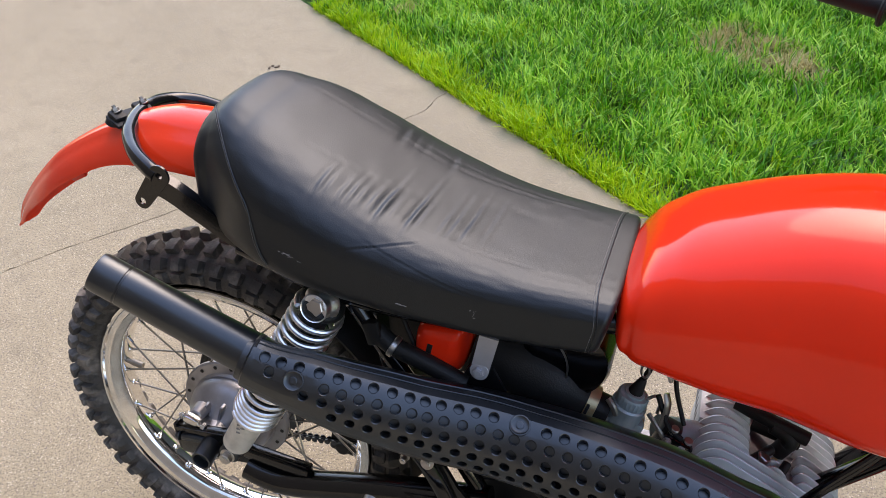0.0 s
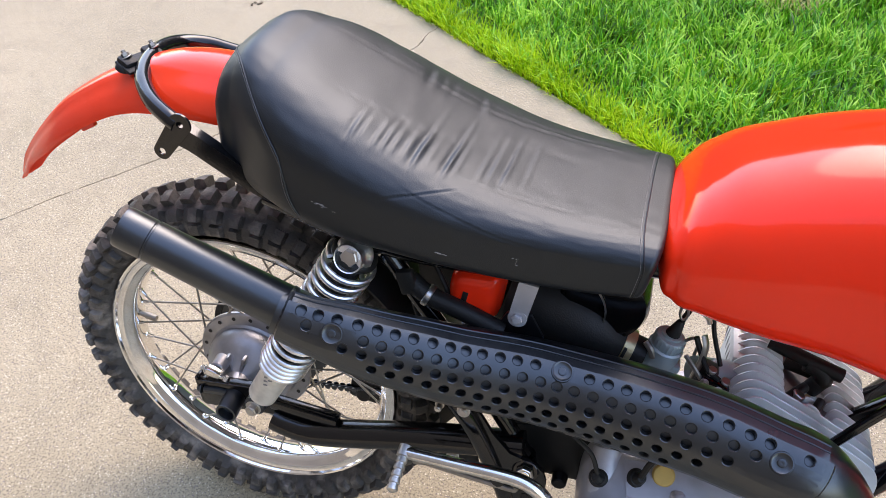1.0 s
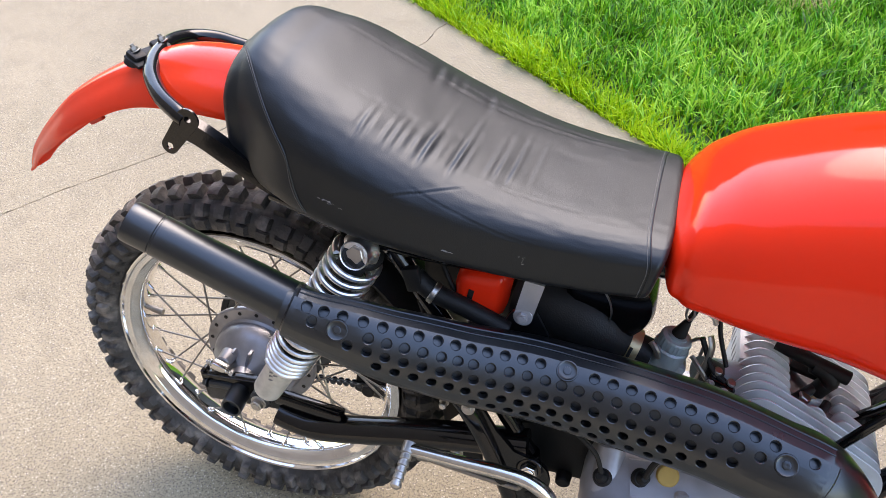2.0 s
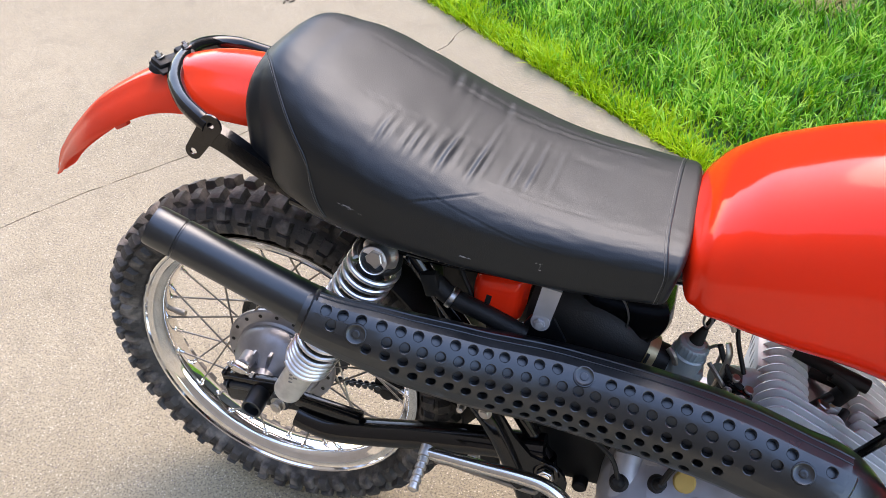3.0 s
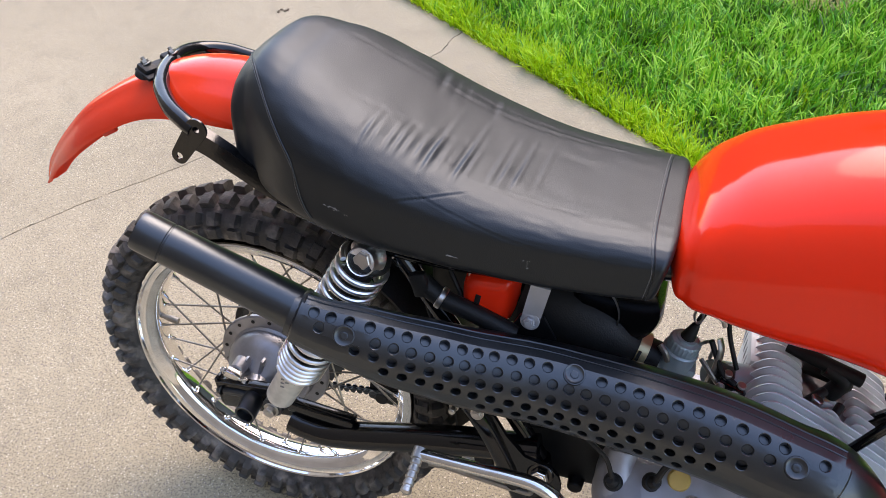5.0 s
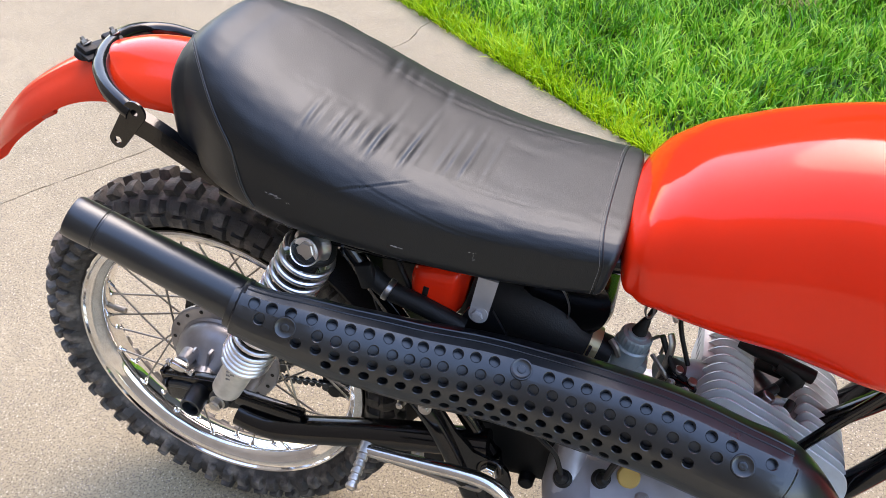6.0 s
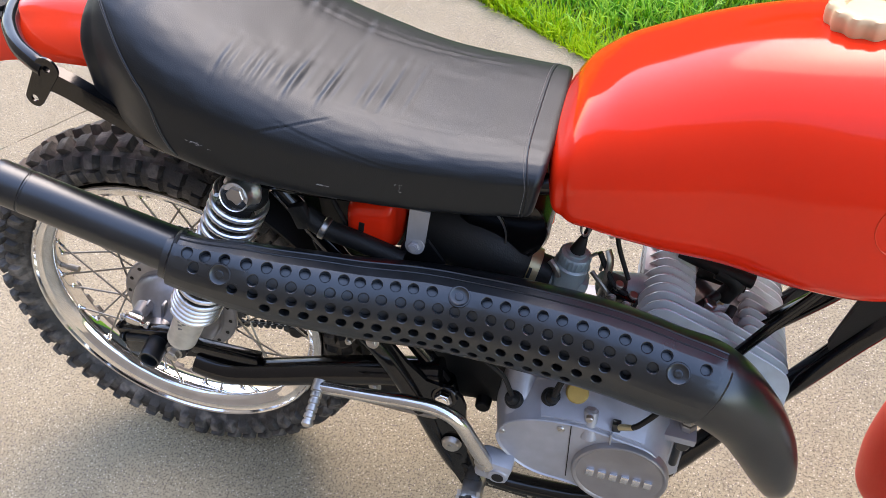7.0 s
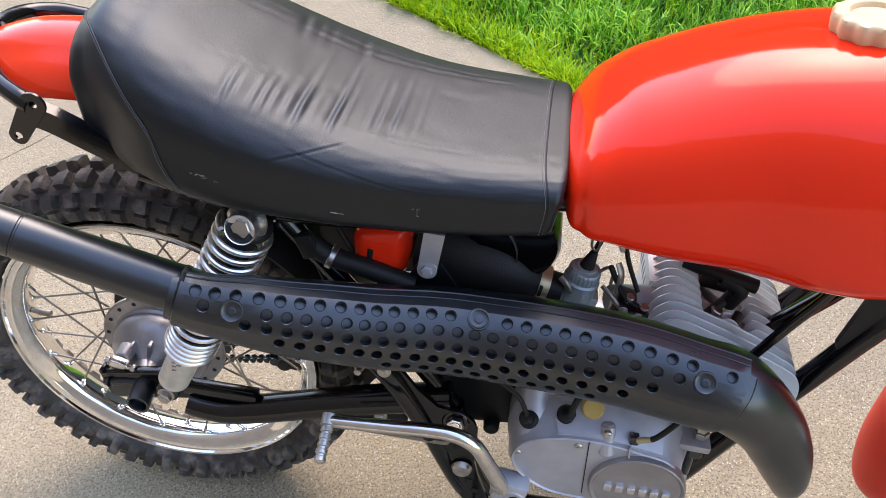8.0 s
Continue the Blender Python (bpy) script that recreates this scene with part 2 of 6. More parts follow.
def concrete_material():
    m = bpy.data.materials.new("broom_worn_concrete")
    m.use_nodes = True
    n, l = m.node_tree.nodes, m.node_tree.links
    b = n["Principled BSDF"]
    tc = n.new("ShaderNodeTexCoord")
    def noise_node(scale, detail=4, rough=0.6):
        x = n.new("ShaderNodeTexNoise")
        x.inputs["Scale"].default_value, x.inputs["Detail"].default_value, x.inputs["Roughness"].default_value = scale, detail, rough
        l.new(tc.outputs["Object"], x.inputs["Vector"])
        return x
    big, mid, grit = noise_node(1.6, 5), noise_node(14, 5), noise_node(240, 5, 0.8)
    def mix(f, a, c):
        x = n.new("ShaderNodeMix")
        x.data_type = "RGBA"
        l.new(f, x.inputs["Factor"])
        for key, v in (("A", a), ("B", c)):
            if isinstance(v, tuple):
                x.inputs[key].default_value = (*v, 1)
            else:
                l.new(v, x.inputs[key])
        return x.outputs["Result"]
    def band(src, lo, hi, top=1.0):
        x = n.new("ShaderNodeMapRange")
        x.inputs["From Min"].default_value, x.inputs["From Max"].default_value, x.inputs["To Max"].default_value = lo, hi, top
        l.new(src, x.inputs["Value"])
        return x.outputs[0]
    col = mix(band(big.outputs["Fac"], 0.35, 0.7), (0.347, 0.292, 0.192), (0.430, 0.365, 0.246))
    col = mix(band(mid.outputs["Fac"], 0.5, 0.75, 0.5), col, (0.226, 0.194, 0.131))
    col = mix(band(grit.outputs["Fac"], 0.50, 0.60, 0.95), col, (0.110, 0.093, 0.066))
    speck = noise_node(110, 3, 0.75)
    col = mix(band(speck.outputs["Fac"], 0.50, 0.62, 0.32), col, (0.165, 0.140, 0.096))
    vor = n.new("ShaderNodeTexVoronoi")
    vor.inputs["Scale"].default_value = 270
    l.new(tc.outputs["Object"], vor.inputs["Vector"])
    sep = n.new("ShaderNodeSeparateColor")
    l.new(vor.outputs["Color"], sep.inputs[0])
    small = n.new("ShaderNodeMath")
    small.operation = "LESS_THAN"
    l.new(vor.outputs["Distance"], small.inputs[0])
    small.inputs[1].default_value = 0.36
    pick = n.new("ShaderNodeMath")
    pick.operation = "MULTIPLY"
    l.new(small.outputs[0], pick.inputs[0])
    l.new(band(sep.outputs[0], 0.79, 0.83), pick.inputs[1])
    col = mix(pick.outputs[0], col, (0.60, 0.525, 0.40))
    pick2 = n.new("ShaderNodeMath")
    pick2.operation = "MULTIPLY"
    l.new(small.outputs[0], pick2.inputs[0])
    l.new(band(sep.outputs[1], 0.80, 0.84), pick2.inputs[1])
    col = mix(pick2.outputs[0], col, (0.19, 0.16, 0.14))
    l.new(col, b.inputs["Base Color"])
    b.inputs["Roughness"].default_value = 0.88
    bp = n.new("ShaderNodeBump")
    bp.inputs["Strength"].default_value, bp.inputs["Distance"].default_value = 0.6, 0.003
    l.new(grit.outputs["Fac"], bp.inputs["Height"])
    l.new(bp.outputs["Normal"], b.inputs["Normal"])
    return m


CONCRETE = concrete_material()
bm = B()
R = 900.0
for v in ((-R, -R), (R, -R), (R, R), (-R, R)):
    bm.verts.new((*v, -0.012))
bm.faces.new(bm.verts)
LAWN_FAR = material("distant_lawn", (0.035, 0.085, 0.014), 0.9, vary=0.4, grain=3, stain=(0.09, 0.10, 0.03), stain_scale=0.5)
part("ground", bm, LAWN_FAR, None, "flat green lawn that reaches the horizon", kind="structure")


# slabs of the drive: joints run square to the lawn's edge
CRACK = spline((-8.0, -3.0, -1.5, -1.28, -1.05, -0.6, -0.2, -0.12, -0.06, 0.0), (0.0, 0.0, 0.0, 0.004, 0.030, 0.045, 0.050, 0.046, 0.014, 0.0))


def crack(d, which):
    """How the crack between two slabs wanders from its straight joint at a distance d."""
    return CRACK(d) + 0.005 * noise.noise((d * 11, which, 3.1)) + 0.003 * noise.noise((d * 60, which, 7.7))


def slab(s0, s1, d0, d1, name):
    bm = B()
    n = 240
    ring = []
    for s, step in ((s0, 1), (s1, -1)):
        for k in (range(n + 1) if step > 0 else range(n, -1, -1)):
            d = d0 + (d1 - d0) * k / n
            gap = 0.0013 * max(0.15, 1 + 1.6 * noise.noise((d * 25, s, 9.0)))
            # the lips of the crack are broken here and there
            chip = 0.010 * max(0, noise.noise((d * 38, s, 21.0 + step)) - 0.34)
            ring.append((s + crack(d, s) + step * (gap + chip), d))
    tops = [bm.verts.new(at_edge(s, d, 0.0)) for s, d in ring]
    lows = [bm.verts.new(at_edge(s, d, -0.12)) for s, d in ring]
    m = len(ring)
    for i in range(m):
        bm.faces.new((tops[i], tops[(i + 1) % m], lows[(i + 1) % m], lows[i]))
    left, right = tops[: n + 1], tops[n + 1 :][::-1]
    for i in range(n):
        bm.faces.new((left[i], left[i + 1], right[i + 1], right[i]))
    bmesh.ops.recalc_face_normals(bm, faces=bm.faces)
    part(name, bm, CONCRETE, PAVE)


bm = B()
c = at_edge(0, -4.0, -0.08)
block(bm, (30, 7.9, 0.09), Matrix.Translation(c) @ Matrix.Rotation(math.atan2(ALONG.y, ALONG.x), 4, "Z"), bevel=0)
PAVE = part("pavement", bm, SOIL, None, "worn beige concrete drive of large slabs", kind="structure")
JOINT = -1.003
for s0, s1 in ((JOINT - 6.0, JOINT - 3.0), (JOINT - 3.0, JOINT), (JOINT, JOINT + 3.0), (JOINT + 3.0, JOINT + 6.0)):
    for d0, d1 in ((-3.6, 0.0), (-7.2, -3.6)):
        slab(s0, s1, d0 + 0.0018, d1 - 0.0018 if d1 else 0.0, "slab")


# walls out of view, added to block sky and keep side reflections dark
WALL = material("unseen_wall", (0.105, 0.100, 0.092), 0.85, vary=0.15, grain=6, bump=0.2, fine=80, stain=(0.08, 0.076, 0.07), stain_scale=1.5)
TURN = Matrix.Rotation(math.atan2(ALONG.y, ALONG.x), 4, "Z")
bm = B()
block(bm, (24, 0.25, 7.0), Matrix.Translation(at_edge(0, -4.4, 3.5)) @ TURN, bevel=0)
part("wall_south", bm, WALL, None, "plain house wall beside the drive, out of view, blocking part of the sky", kind="structure")
bm = B()
block(bm, (40, 0.3, 4.8), Matrix.Translation(at_edge(0, 5.6, 2.35)) @ TURN, bevel=0)
part("wall_north", bm, WALL, None, "plain unseen wall across the lawn, added to shape reflections", kind="structure")

# ---- the bike ----
BIKE = new("motorcycle")
BIKE.matrix_world = LEAN
tagged(BIKE, "red vintage dirt bike with black seat, leaning on its side stand", "motorcycle")

# seat: half width, top and underside along the bike
SEAT_W = spline((0.045, 0.06, 0.09, 0.14, 0.22, 0.32, 0.42, 0.52, 0.585), (0.0553, 0.0943, 0.1118, 0.1425, 0.1608, 0.1588, 0.1492, 0.1381, 0.1315))
SEAT_T = spline((0.045, 0.06, 0.09, 0.14, 0.22, 0.32, 0.42, 0.52, 0.585), (0.8052, 0.8414, 0.8717, 0.863, 0.827, 0.7786, 0.7454, 0.7291, 0.7213))
SEAT_B = spline((0.045, 0.06, 0.09, 0.14, 0.22, 0.32, 0.42, 0.52, 0.585), (0.7313, 0.7164, 0.692, 0.6841, 0.67, 0.6589, 0.6482, 0.6446, 0.6477))


def sgnpow(v, e):
    return math.copysign(abs(v) ** e, v)


CREASES = ((0.243, 0.8), (0.252, 0.5), (0.267, 0.6), (0.276, 0.75), (0.285, 0.6), (0.298, 0.6), (0.311, 1.35), (0.323, 0.4), (0.344, 1.25), (0.353, 0.5), (0.377, 0.35), (0.388, 0.5), (0.403, 0.6), (0.425, 0.25))
# long folds: along, round, depth and half width
FOLDS = (((0.280, 0.287, 0.320, 0.358, 0.368), (8, 12, 27, 48, 54), 0.0013, 0.0016), ((0.15, 0.25, 0.35, 0.45, 0.52), (104, 104, 106, 112, 114), 0.0008, 0.0015), ((0.22, 0.32, 0.42, 0.50), (112, 113, 117, 120), 0.0008, 0.0014), ((0.19, 0.30, 0.41, 0.50), (72, 82, 92, 95), 0.0005, 0.0013), ((0.30, 0.36, 0.42, 0.46), (30, 22, 12, 8), 0.0006, 0.0018), ((0.34, 0.42, 0.50), (60, 66, 70), 0.0004, 0.0016))


def seat_point(x, a, lift=0.0):
    """A place on the seat: a is 0 at the right edge, 90 on top, 180 at the left."""
    w, t, b = SEAT_W(x), SEAT_T(x), SEAT_B(x)
    c, s = math.cos(radians(a)), math.sin(radians(a))
    h = (t - b) / 2
    # the front half has a squarer shoulder on the near side
    e = 0.70 - (0.30 * min(1, max(0, (x - 0.20) / 0.28)) if c > 0 and s > 0 else 0)
    y, z = -w * sgnpow(c, e), (t + b) / 2 + h * sgnpow(s, e if s > 0 else 0.35)
    up = (z - b) / (t - b)
    y *= 0.93 + 0.07 * min(1, 1.6 * (1 - abs(up - 0.35)))
    # creases pulled across both upper edges, and long folds
    if 0.2 < x < 0.47 and 20 < a < 150:
        for cx, amp in CREASES:
            dx = x - cx - 0.00012 * (a - 60)
            if abs(dx) < 0.016:
                env = math.exp(-((a - 57 - (cx - 0.24) * 150) / (9 + 4 * amp)) ** 2)
                lift += 0.0016 * amp * env * (math.exp(-(dx / 0.0030) ** 2) - 0.75 * math.exp(-((dx + 0.0058) / 0.0034) ** 2))
        for cx in (0.272, 0.288, 0.302, 0.341):
            dx = x - cx + 0.0003 * (a - 112)
            if abs(dx) < 0.016:
                k = {0.272: 0.7, 0.341: 0.45}.get(cx, 0.25)
                lift += 0.0024 * k * math.exp(-((a - 112) / 11) ** 2) * (0.6 * math.exp(-((dx - 0.008) / 0.006) ** 2) - math.exp(-(dx / 0.0050) ** 2))
    for fx, fa, depth, wide in FOLDS:
        if fx[0] < x < fx[-1]:
            d = (a - np.interp(x, fx, fa)) * 0.0018
            if abs(d) < 0.012:
                fade = min(1, (x - fx[0]) / 0.02, (fx[-1] - x) / 0.02)
                lift += depth * fade * (0.5 * math.exp(-((d - wide * 1.6) / (wide * 1.3)) ** 2) - math.exp(-(d / wide) ** 2))
    lift += 0.0012 * noise.noise((x * 9, a * 0.03, 1)) + 0.0005 * noise.noise((x * 40, a * 0.12, 5))
    n = Vector((0, -c * 1.0, s))
    fore = max(0.0, (x - 0.40) / 0.185)
    return Vector((x + 0.020 * up * fore * fore, y, z)) + n * lift


bm = B()
rings = []
xs = [0.045 + 0.02 * (k / 14) ** 1.6 for k in range(14)] + [0.065 + (0.567 - 0.065) * k / 400 for k in range(401)]
for x in xs:
    rings.append([seat_point(x, 360 * k / 216) for k in range(216)])
for k, (sx, sc) in enumerate(((0.5690, 0.990), (0.5715, 0.970), (0.5735, 0.935), (0.5745, 0.88))):
    c = Vector((sx, 0, (SEAT_T(sx) + SEAT_B(sx)) / 2))
    rings.append([Vector((q.x, q.y * sc, c.z + (q.z - c.z) * sc)) for q in (seat_point(0.567, 360 * j / 216) for j in range(216))])
    for p in rings[-1]:
        p.x += sx - 0.567
loft(bm, rings)
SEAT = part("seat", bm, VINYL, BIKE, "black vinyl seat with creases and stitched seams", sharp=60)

# tank
TK_X = (0.583, 0.59, 0.608, 0.638, 0.698, 0.778, 0.858, 0.938, 1.008, 1.048, 1.063)
TANK_W = spline(TK_X, (0.060, 0.1000, 0.1225, 0.1325, 0.1412, 0.1451, 0.1534, 0.1491, 0.1248, 0.0935, 0.0581))
TANK_T = spline(TK_X, (0.7117, 0.7223, 0.7509, 0.7773, 0.8054, 0.8306, 0.8417, 0.8429, 0.8369, 0.8232, 0.7988))
TANK_B = spline(TK_X, (0.6759, 0.6562, 0.6363, 0.627, 0.6136, 0.5997, 0.5814, 0.5751, 0.5891, 0.611, 0.6468))


def tank_point(x, a, lift=0.0):
    w, t, b = TANK_W(x), TANK_T(x), TANK_B(x)
    c, s = math.cos(radians(a)), math.sin(radians(a))
    h = t - b
    mid = b + h * 0.40
    y = -w * sgnpow(c, 0.75)
    z = mid + (h * 0.60 * sgnpow(s, 0.80) if s > 0 else h * 0.40 * sgnpow(s, 0.55))
    return Vector((x, y, z)) + Vector((0, -c, s)) * lift


bm = B()
rings = [[tank_point(x, 360 * k / 96) for k in range(96)] for x in [0.583 + 0.03 * (k / 16) ** 1.8 for k in range(16)] + [0.613 + 0.45 * k / 90 for k in range(91)]]
loft(bm, rings)
TANK = part("fuel_tank", bm, RED, BIKE, "glossy red fuel tank", sharp=60)

# rear mudguard: a curved sheet with a raised middle
MG = smooth_path([(-0.3515, 0.5895, 0.0095), (-0.3440, 0.6030, 0.0150), (-0.3215, 0.6373, 0.0244), (-0.2759, 0.6874, 0.0454), (-0.2147, 0.74, 0.0555), (-0.1285, 0.7872, 0.06), (-0.04, 0.816, 0.0731), (0.0545, 0.8176, 0.0761), (0.1559, 0.8087, 0.0752)], 8)


def mudguard(bm, path, thick=0.003, drop=0.5, crown=0.006):
    outer, inner = [], []
    for i, q in enumerate(path):
        a, b = path[max(i - 1, 0)], path[min(i + 1, len(path) - 1)]
        t = Vector((b[0] - a[0], 0, b[1] - a[1])).normalized()
        n = Vector((-t.z, 0, t.x))
        if n.z < 0 and abs(t.x) > 0.3:
            n = -n
        w = q[2]
        # the tip flattens out and closes
        fall = drop * min(1.0, 0.25 + i / 12)
        ro, ri = [], []
        for k in range(-12, 13):
            u = k / 12
            ang = u * 1.15
            y = w * math.sin(ang) / math.sin(1.15)
            d = -w * fall * (1 - math.cos(ang)) / (1 - math.cos(1.15)) + crown * 0.5 * (1 + math.tanh((0.40 - abs(u)) / 0.07)) * min(1.0, i / 14)
            p = Vector((q[0], y, q[1])) + n * d
            ro.append(p)
            ri.append(p - n * thick)
        outer.append(ro + ri[::-1])
    loft(bm, outer)
    return bm


bm = B()
mudguard(bm, MG, drop=0.638)
part("rear_mudguard", bm, RED_PLASTIC, BIKE, "orange-red plastic rear mudguard")

# rear wheel
AX, AZ = 0.002, 0.312
bm = B()
lathe(bm, [(0.018, -0.020), (0.072, -0.019), (0.075, -0.015), (0.092, -0.0135), (0.0945, -0.011), (0.0945, -0.007), (0.090, -0.004), (0.066, -0.002), (0.060, 0.005), (0.060, 0.018), (0.064, 0.034), (0.076, 0.036), (0.078, 0.042), (0.03, 0.05), (0.018, 0.06)], 64, centre=(AX, 0, AZ))
WHEEL = part("rear_wheel", bm, HUBALLOY, BIKE, "spoked rear wheel with a drum hub")
bm = B()
lathe(bm, [(0.2425, -0.0285), (0.2437, -0.0305), (0.2425, -0.0330), (0.2400, -0.0338), (0.2375, -0.0325), (0.2360, -0.0290), (0.2320, -0.0270), (0.2280, -0.0262), (0.2255, -0.0235), (0.2200, -0.0205), (0.2155, -0.0160), (0.2130, -0.0085), (0.2125, 0), (0.2130, 0.0085), (0.2155, 0.0160), (0.2200, 0.0205), (0.2255, 0.0235), (0.2280, 0.0262), (0.2320, 0.0270), (0.2360, 0.0290), (0.2375, 0.0325), (0.2400, 0.0338), (0.242, 0.0325), (0.2435, 0.0305), (0.2425, 0.0285), (0.236, 0.024), (0.222, 0.012), (0.218, 0), (0.222, -0.012), (0.236, -0.024)], 96, centre=(AX, 0, AZ), closed=True)
part("rim", bm, CHROME, WHEEL, "chromed steel rim")


def tyre(bm, cx, cz, r_bead, r_crown, half, n_side, seed, fine=10):
    """A knobbly tyre moulded in one skin: carcass with worn rubber blocks raised from it, and ribs below the side blocks."""
    mid, hh = (r_bead + r_crown) / 2, (r_crown - r_bead) / 2
    side = ((84, 110, 0.0105, 0.0, 0.58), (48, 76, 0.0140, 0.06, 0.56))
    bands = [(-hi, -lo, tall, off, fill) for lo, hi, tall, off, fill in side] + [(-34, -7, 0.0150, 0.5, 0.54), (7, 34, 0.0150, 0.5, 0.54)] + [b for b in side[::-1]]
    angles = []
    for lo, hi, *_ in bands:
        angles += [lo - 1.0, lo + 1.4] + [lo + (hi - lo) * k / 4 for k in (1, 2, 3)] + [hi - 1.4, hi + 1.0]
    low = [113, 114.5, 116, 117.5, 119, 120.5, 122, 123.5, 130, 140, 152]
    angles = sorted([-a for a in low] + [-41, 0, 41] + angles + low)
    n = n_side * fine
    rings = []
    for k in range(n):
        ring = []
        t = 2 * math.pi * k / n
        for a in angles:
            up = 0.0
            for b, (lo, hi, tall, off, fill) in enumerate(bands):
                if lo < a < hi:
                    cell = math.floor(k / fine + off)
                    ph = (k / fine + off) % 1.0
                    edge = 0.05 * noise.noise((cell * 3.7, b * 5.1, seed))
                    if edge < ph < fill + edge:
                        up = tall * (0.90 + 0.22 * noise.noise((cell * 1.9, b * 7.3, seed + 5)))
                        # each block slopes and is worn at its edges
                        up *= 1 - 0.07 * abs((a - (lo + hi) / 2) / (hi - lo) * 2) ** 3 - 0.04 * abs((ph - edge) / fill * 2 - 1) ** 3
            if 112 < abs(a) < 124 and 0.04 < (k / fine) % 1.0 < 0.54 and int(round((abs(a) - 113) / 1.5)) % 2:
                up = 0.0022
            s, c = math.sin(radians(a)), math.cos(radians(a))
            rough = 0.0011 * noise.noise((t * 60, a * 0.16, seed)) if up > 0.005 else 0.0
            r = max(mid + hh * sgnpow(c, 0.8) + (up + rough) * max(c, 0.22), r_bead - 0.004)
            y = half * sgnpow(s, 0.85) + (up + rough) * s * 0.95
            ring.append(Vector((cx + r * math.cos(t), y, cz + r * math.sin(t))))
        rings.append(ring)
    vs = [[bm.verts.new(p) for p in ring] for ring in rings]
    for i in range(n):
        a, b = vs[i], vs[(i + 1) % n]
        for j in range(len(angles) - 1):
            bm.faces.new((a[j], a[j + 1], b[j + 1], b[j]))
    return bm


bm = B()
tyre(bm, AX + 0.001, AZ, 0.238, 0.2990, 0.0455, 56, 4, 12)
for v in bm.verts:
    v.co.y += 0.004
    v.co.z += 0.003
part("tyre", bm, RUBBER, WHEEL, "dusty black knobbly tyre", sharp=28)

# exhaust: centre line and radius
EX = [(0.172, -0.2065, 0.6115, 0.0290), (0.186, -0.2045, 0.6060, 0.0308), (0.213, -0.2010, 0.5965, 0.0340), (0.251, -0.1947, 0.5857, 0.0396), (0.291, -0.1854, 0.5710, 0.0436), (0.331, -0.1745, 0.5580, 0.0461), (0.371, -0.1628, 0.5444, 0.0481), (0.4125, -0.1523, 0.5350, 0.0496), (0.454, -0.1430, 0.5270, 0.0506), (0.503, -0.1375, 0.5190, 0.0518), (0.579, -0.1410, 0.5144, 0.0529), (0.669, -0.1525, 0.5110, 0.0524), (0.740, -0.1645, 0.5010, 0.0505), (0.785, -0.1690, 0.4880, 0.0475), (0.831, -0.1620, 0.4380, 0.0415), (0.860, -0.155, 0.385, 0.0370), (0.878, -0.148, 0.338, 0.0310), (0.890, -0.140, 0.300, 0.0240), (0.895, -0.122, 0.268, 0.0185), (0.890, -0.086, 0.255, 0.0175), (0.858, -0.015, 0.272, 0.0175), (0.83, 0.0, 0.33, 0.0175)]
bm = B()
tube(bm, [e[:3] for e in EX], [e[3] - (0.004 if 0.2 < e[0] < 0.78 else 0.0) for e in EX], seg=28, per=8)
EXH = part("exhaust", bm, SATIN, BIKE, "satin black high-level exhaust with a perforated heat shield")
bm = B()
p0, p1 = Vector((-0.002, -0.2245, 0.705)), Vector((0.185, -0.201, 0.608))
ring = []
for q, r in ((p0, 0.019), (p0, 0.0235), (p0.lerp(p1, 0.015), 0.0245), (p0.lerp(p1, 0.05), 0.0248), (p0.lerp(p1, 0.12), 0.0248), (p0.lerp(p1, 0.160), 0.0248), (p0.lerp(p1, 0.164), 0.0238), (p0.lerp(p1, 0.172), 0.0238), (p0.lerp(p1, 0.176), 0.0250), (p0.lerp(p1, 0.3), 0.0250), (p0.lerp(p1, 0.6), 0.0262), (p1, 0.0275), (p1.lerp(p0, -0.06), 0.0282)):
    t = (p1 - p0).normalized()
    n = t.orthogonal().normalized()
    m = t.cross(n)
    ring.append([q + (n * math.cos(a) + m * math.sin(a)) * r for a in (2 * math.pi * k / 32 for k in range(32))])
inner = [[p0.lerp(p1, 0.3) + (v - p0) * 1.0 for v in ring[0]]]
loft(bm, inner + ring)
part("silencer", bm, SATIN, EXH, "plain black tail silencer with an end ring")

# heat shield over the chamber, pierced in staggered rows
CHAMBER = smooth_path(EX[:15], 8)
CUM = [0.0]
for a, b in zip(CHAMBER, CHAMBER[1:]):
    CUM.append(CUM[-1] + float(np.linalg.norm(b[:3] - a[:3])))


def chamber(s):
    """Centre, radius, tangent, outward and upward directions at a length along the chamber."""
    i = min(max(int(np.searchsorted(CUM, s)) - 1, 0), len(CUM) - 2)
    f = (s - CUM[i]) / (CUM[i + 1] - CUM[i])
    q = CHAMBER[i] * (1 - f) + CHAMBER[i + 1] * f
    a, b = (Vector(CHAMBER[min(k + 3, len(CUM) - 1)][:3] - CHAMBER[max(k - 3, 0)][:3]).normalized() for k in (i, i + 1))
    t = a.lerp(b, f).normalized()
    up = (Vector((0, 0, 1)) - t * t.z).normalized()
    return Vector(q[:3]), float(q[3]), t, t.cross(up).normalized(), up


TOP_ROW, ROW, HOLE = 57.5, 18.8, 0.0059


def shield_point(s, a, lift=0.0044):
    c, r, t, out, up = chamber(s)
    if out.y > 0:
        out = -out
    # the rows wind a little lower towards the tail
    if a < TOP_ROW:
        a -= 6 * min(1, (TOP_ROW - a) / ROW) * min(1, max(0, 1 - (s - FIRST) / 0.2))
    return c + (out * math.cos(radians(a)) + up * math.sin(radians(a))) * (r + lift)


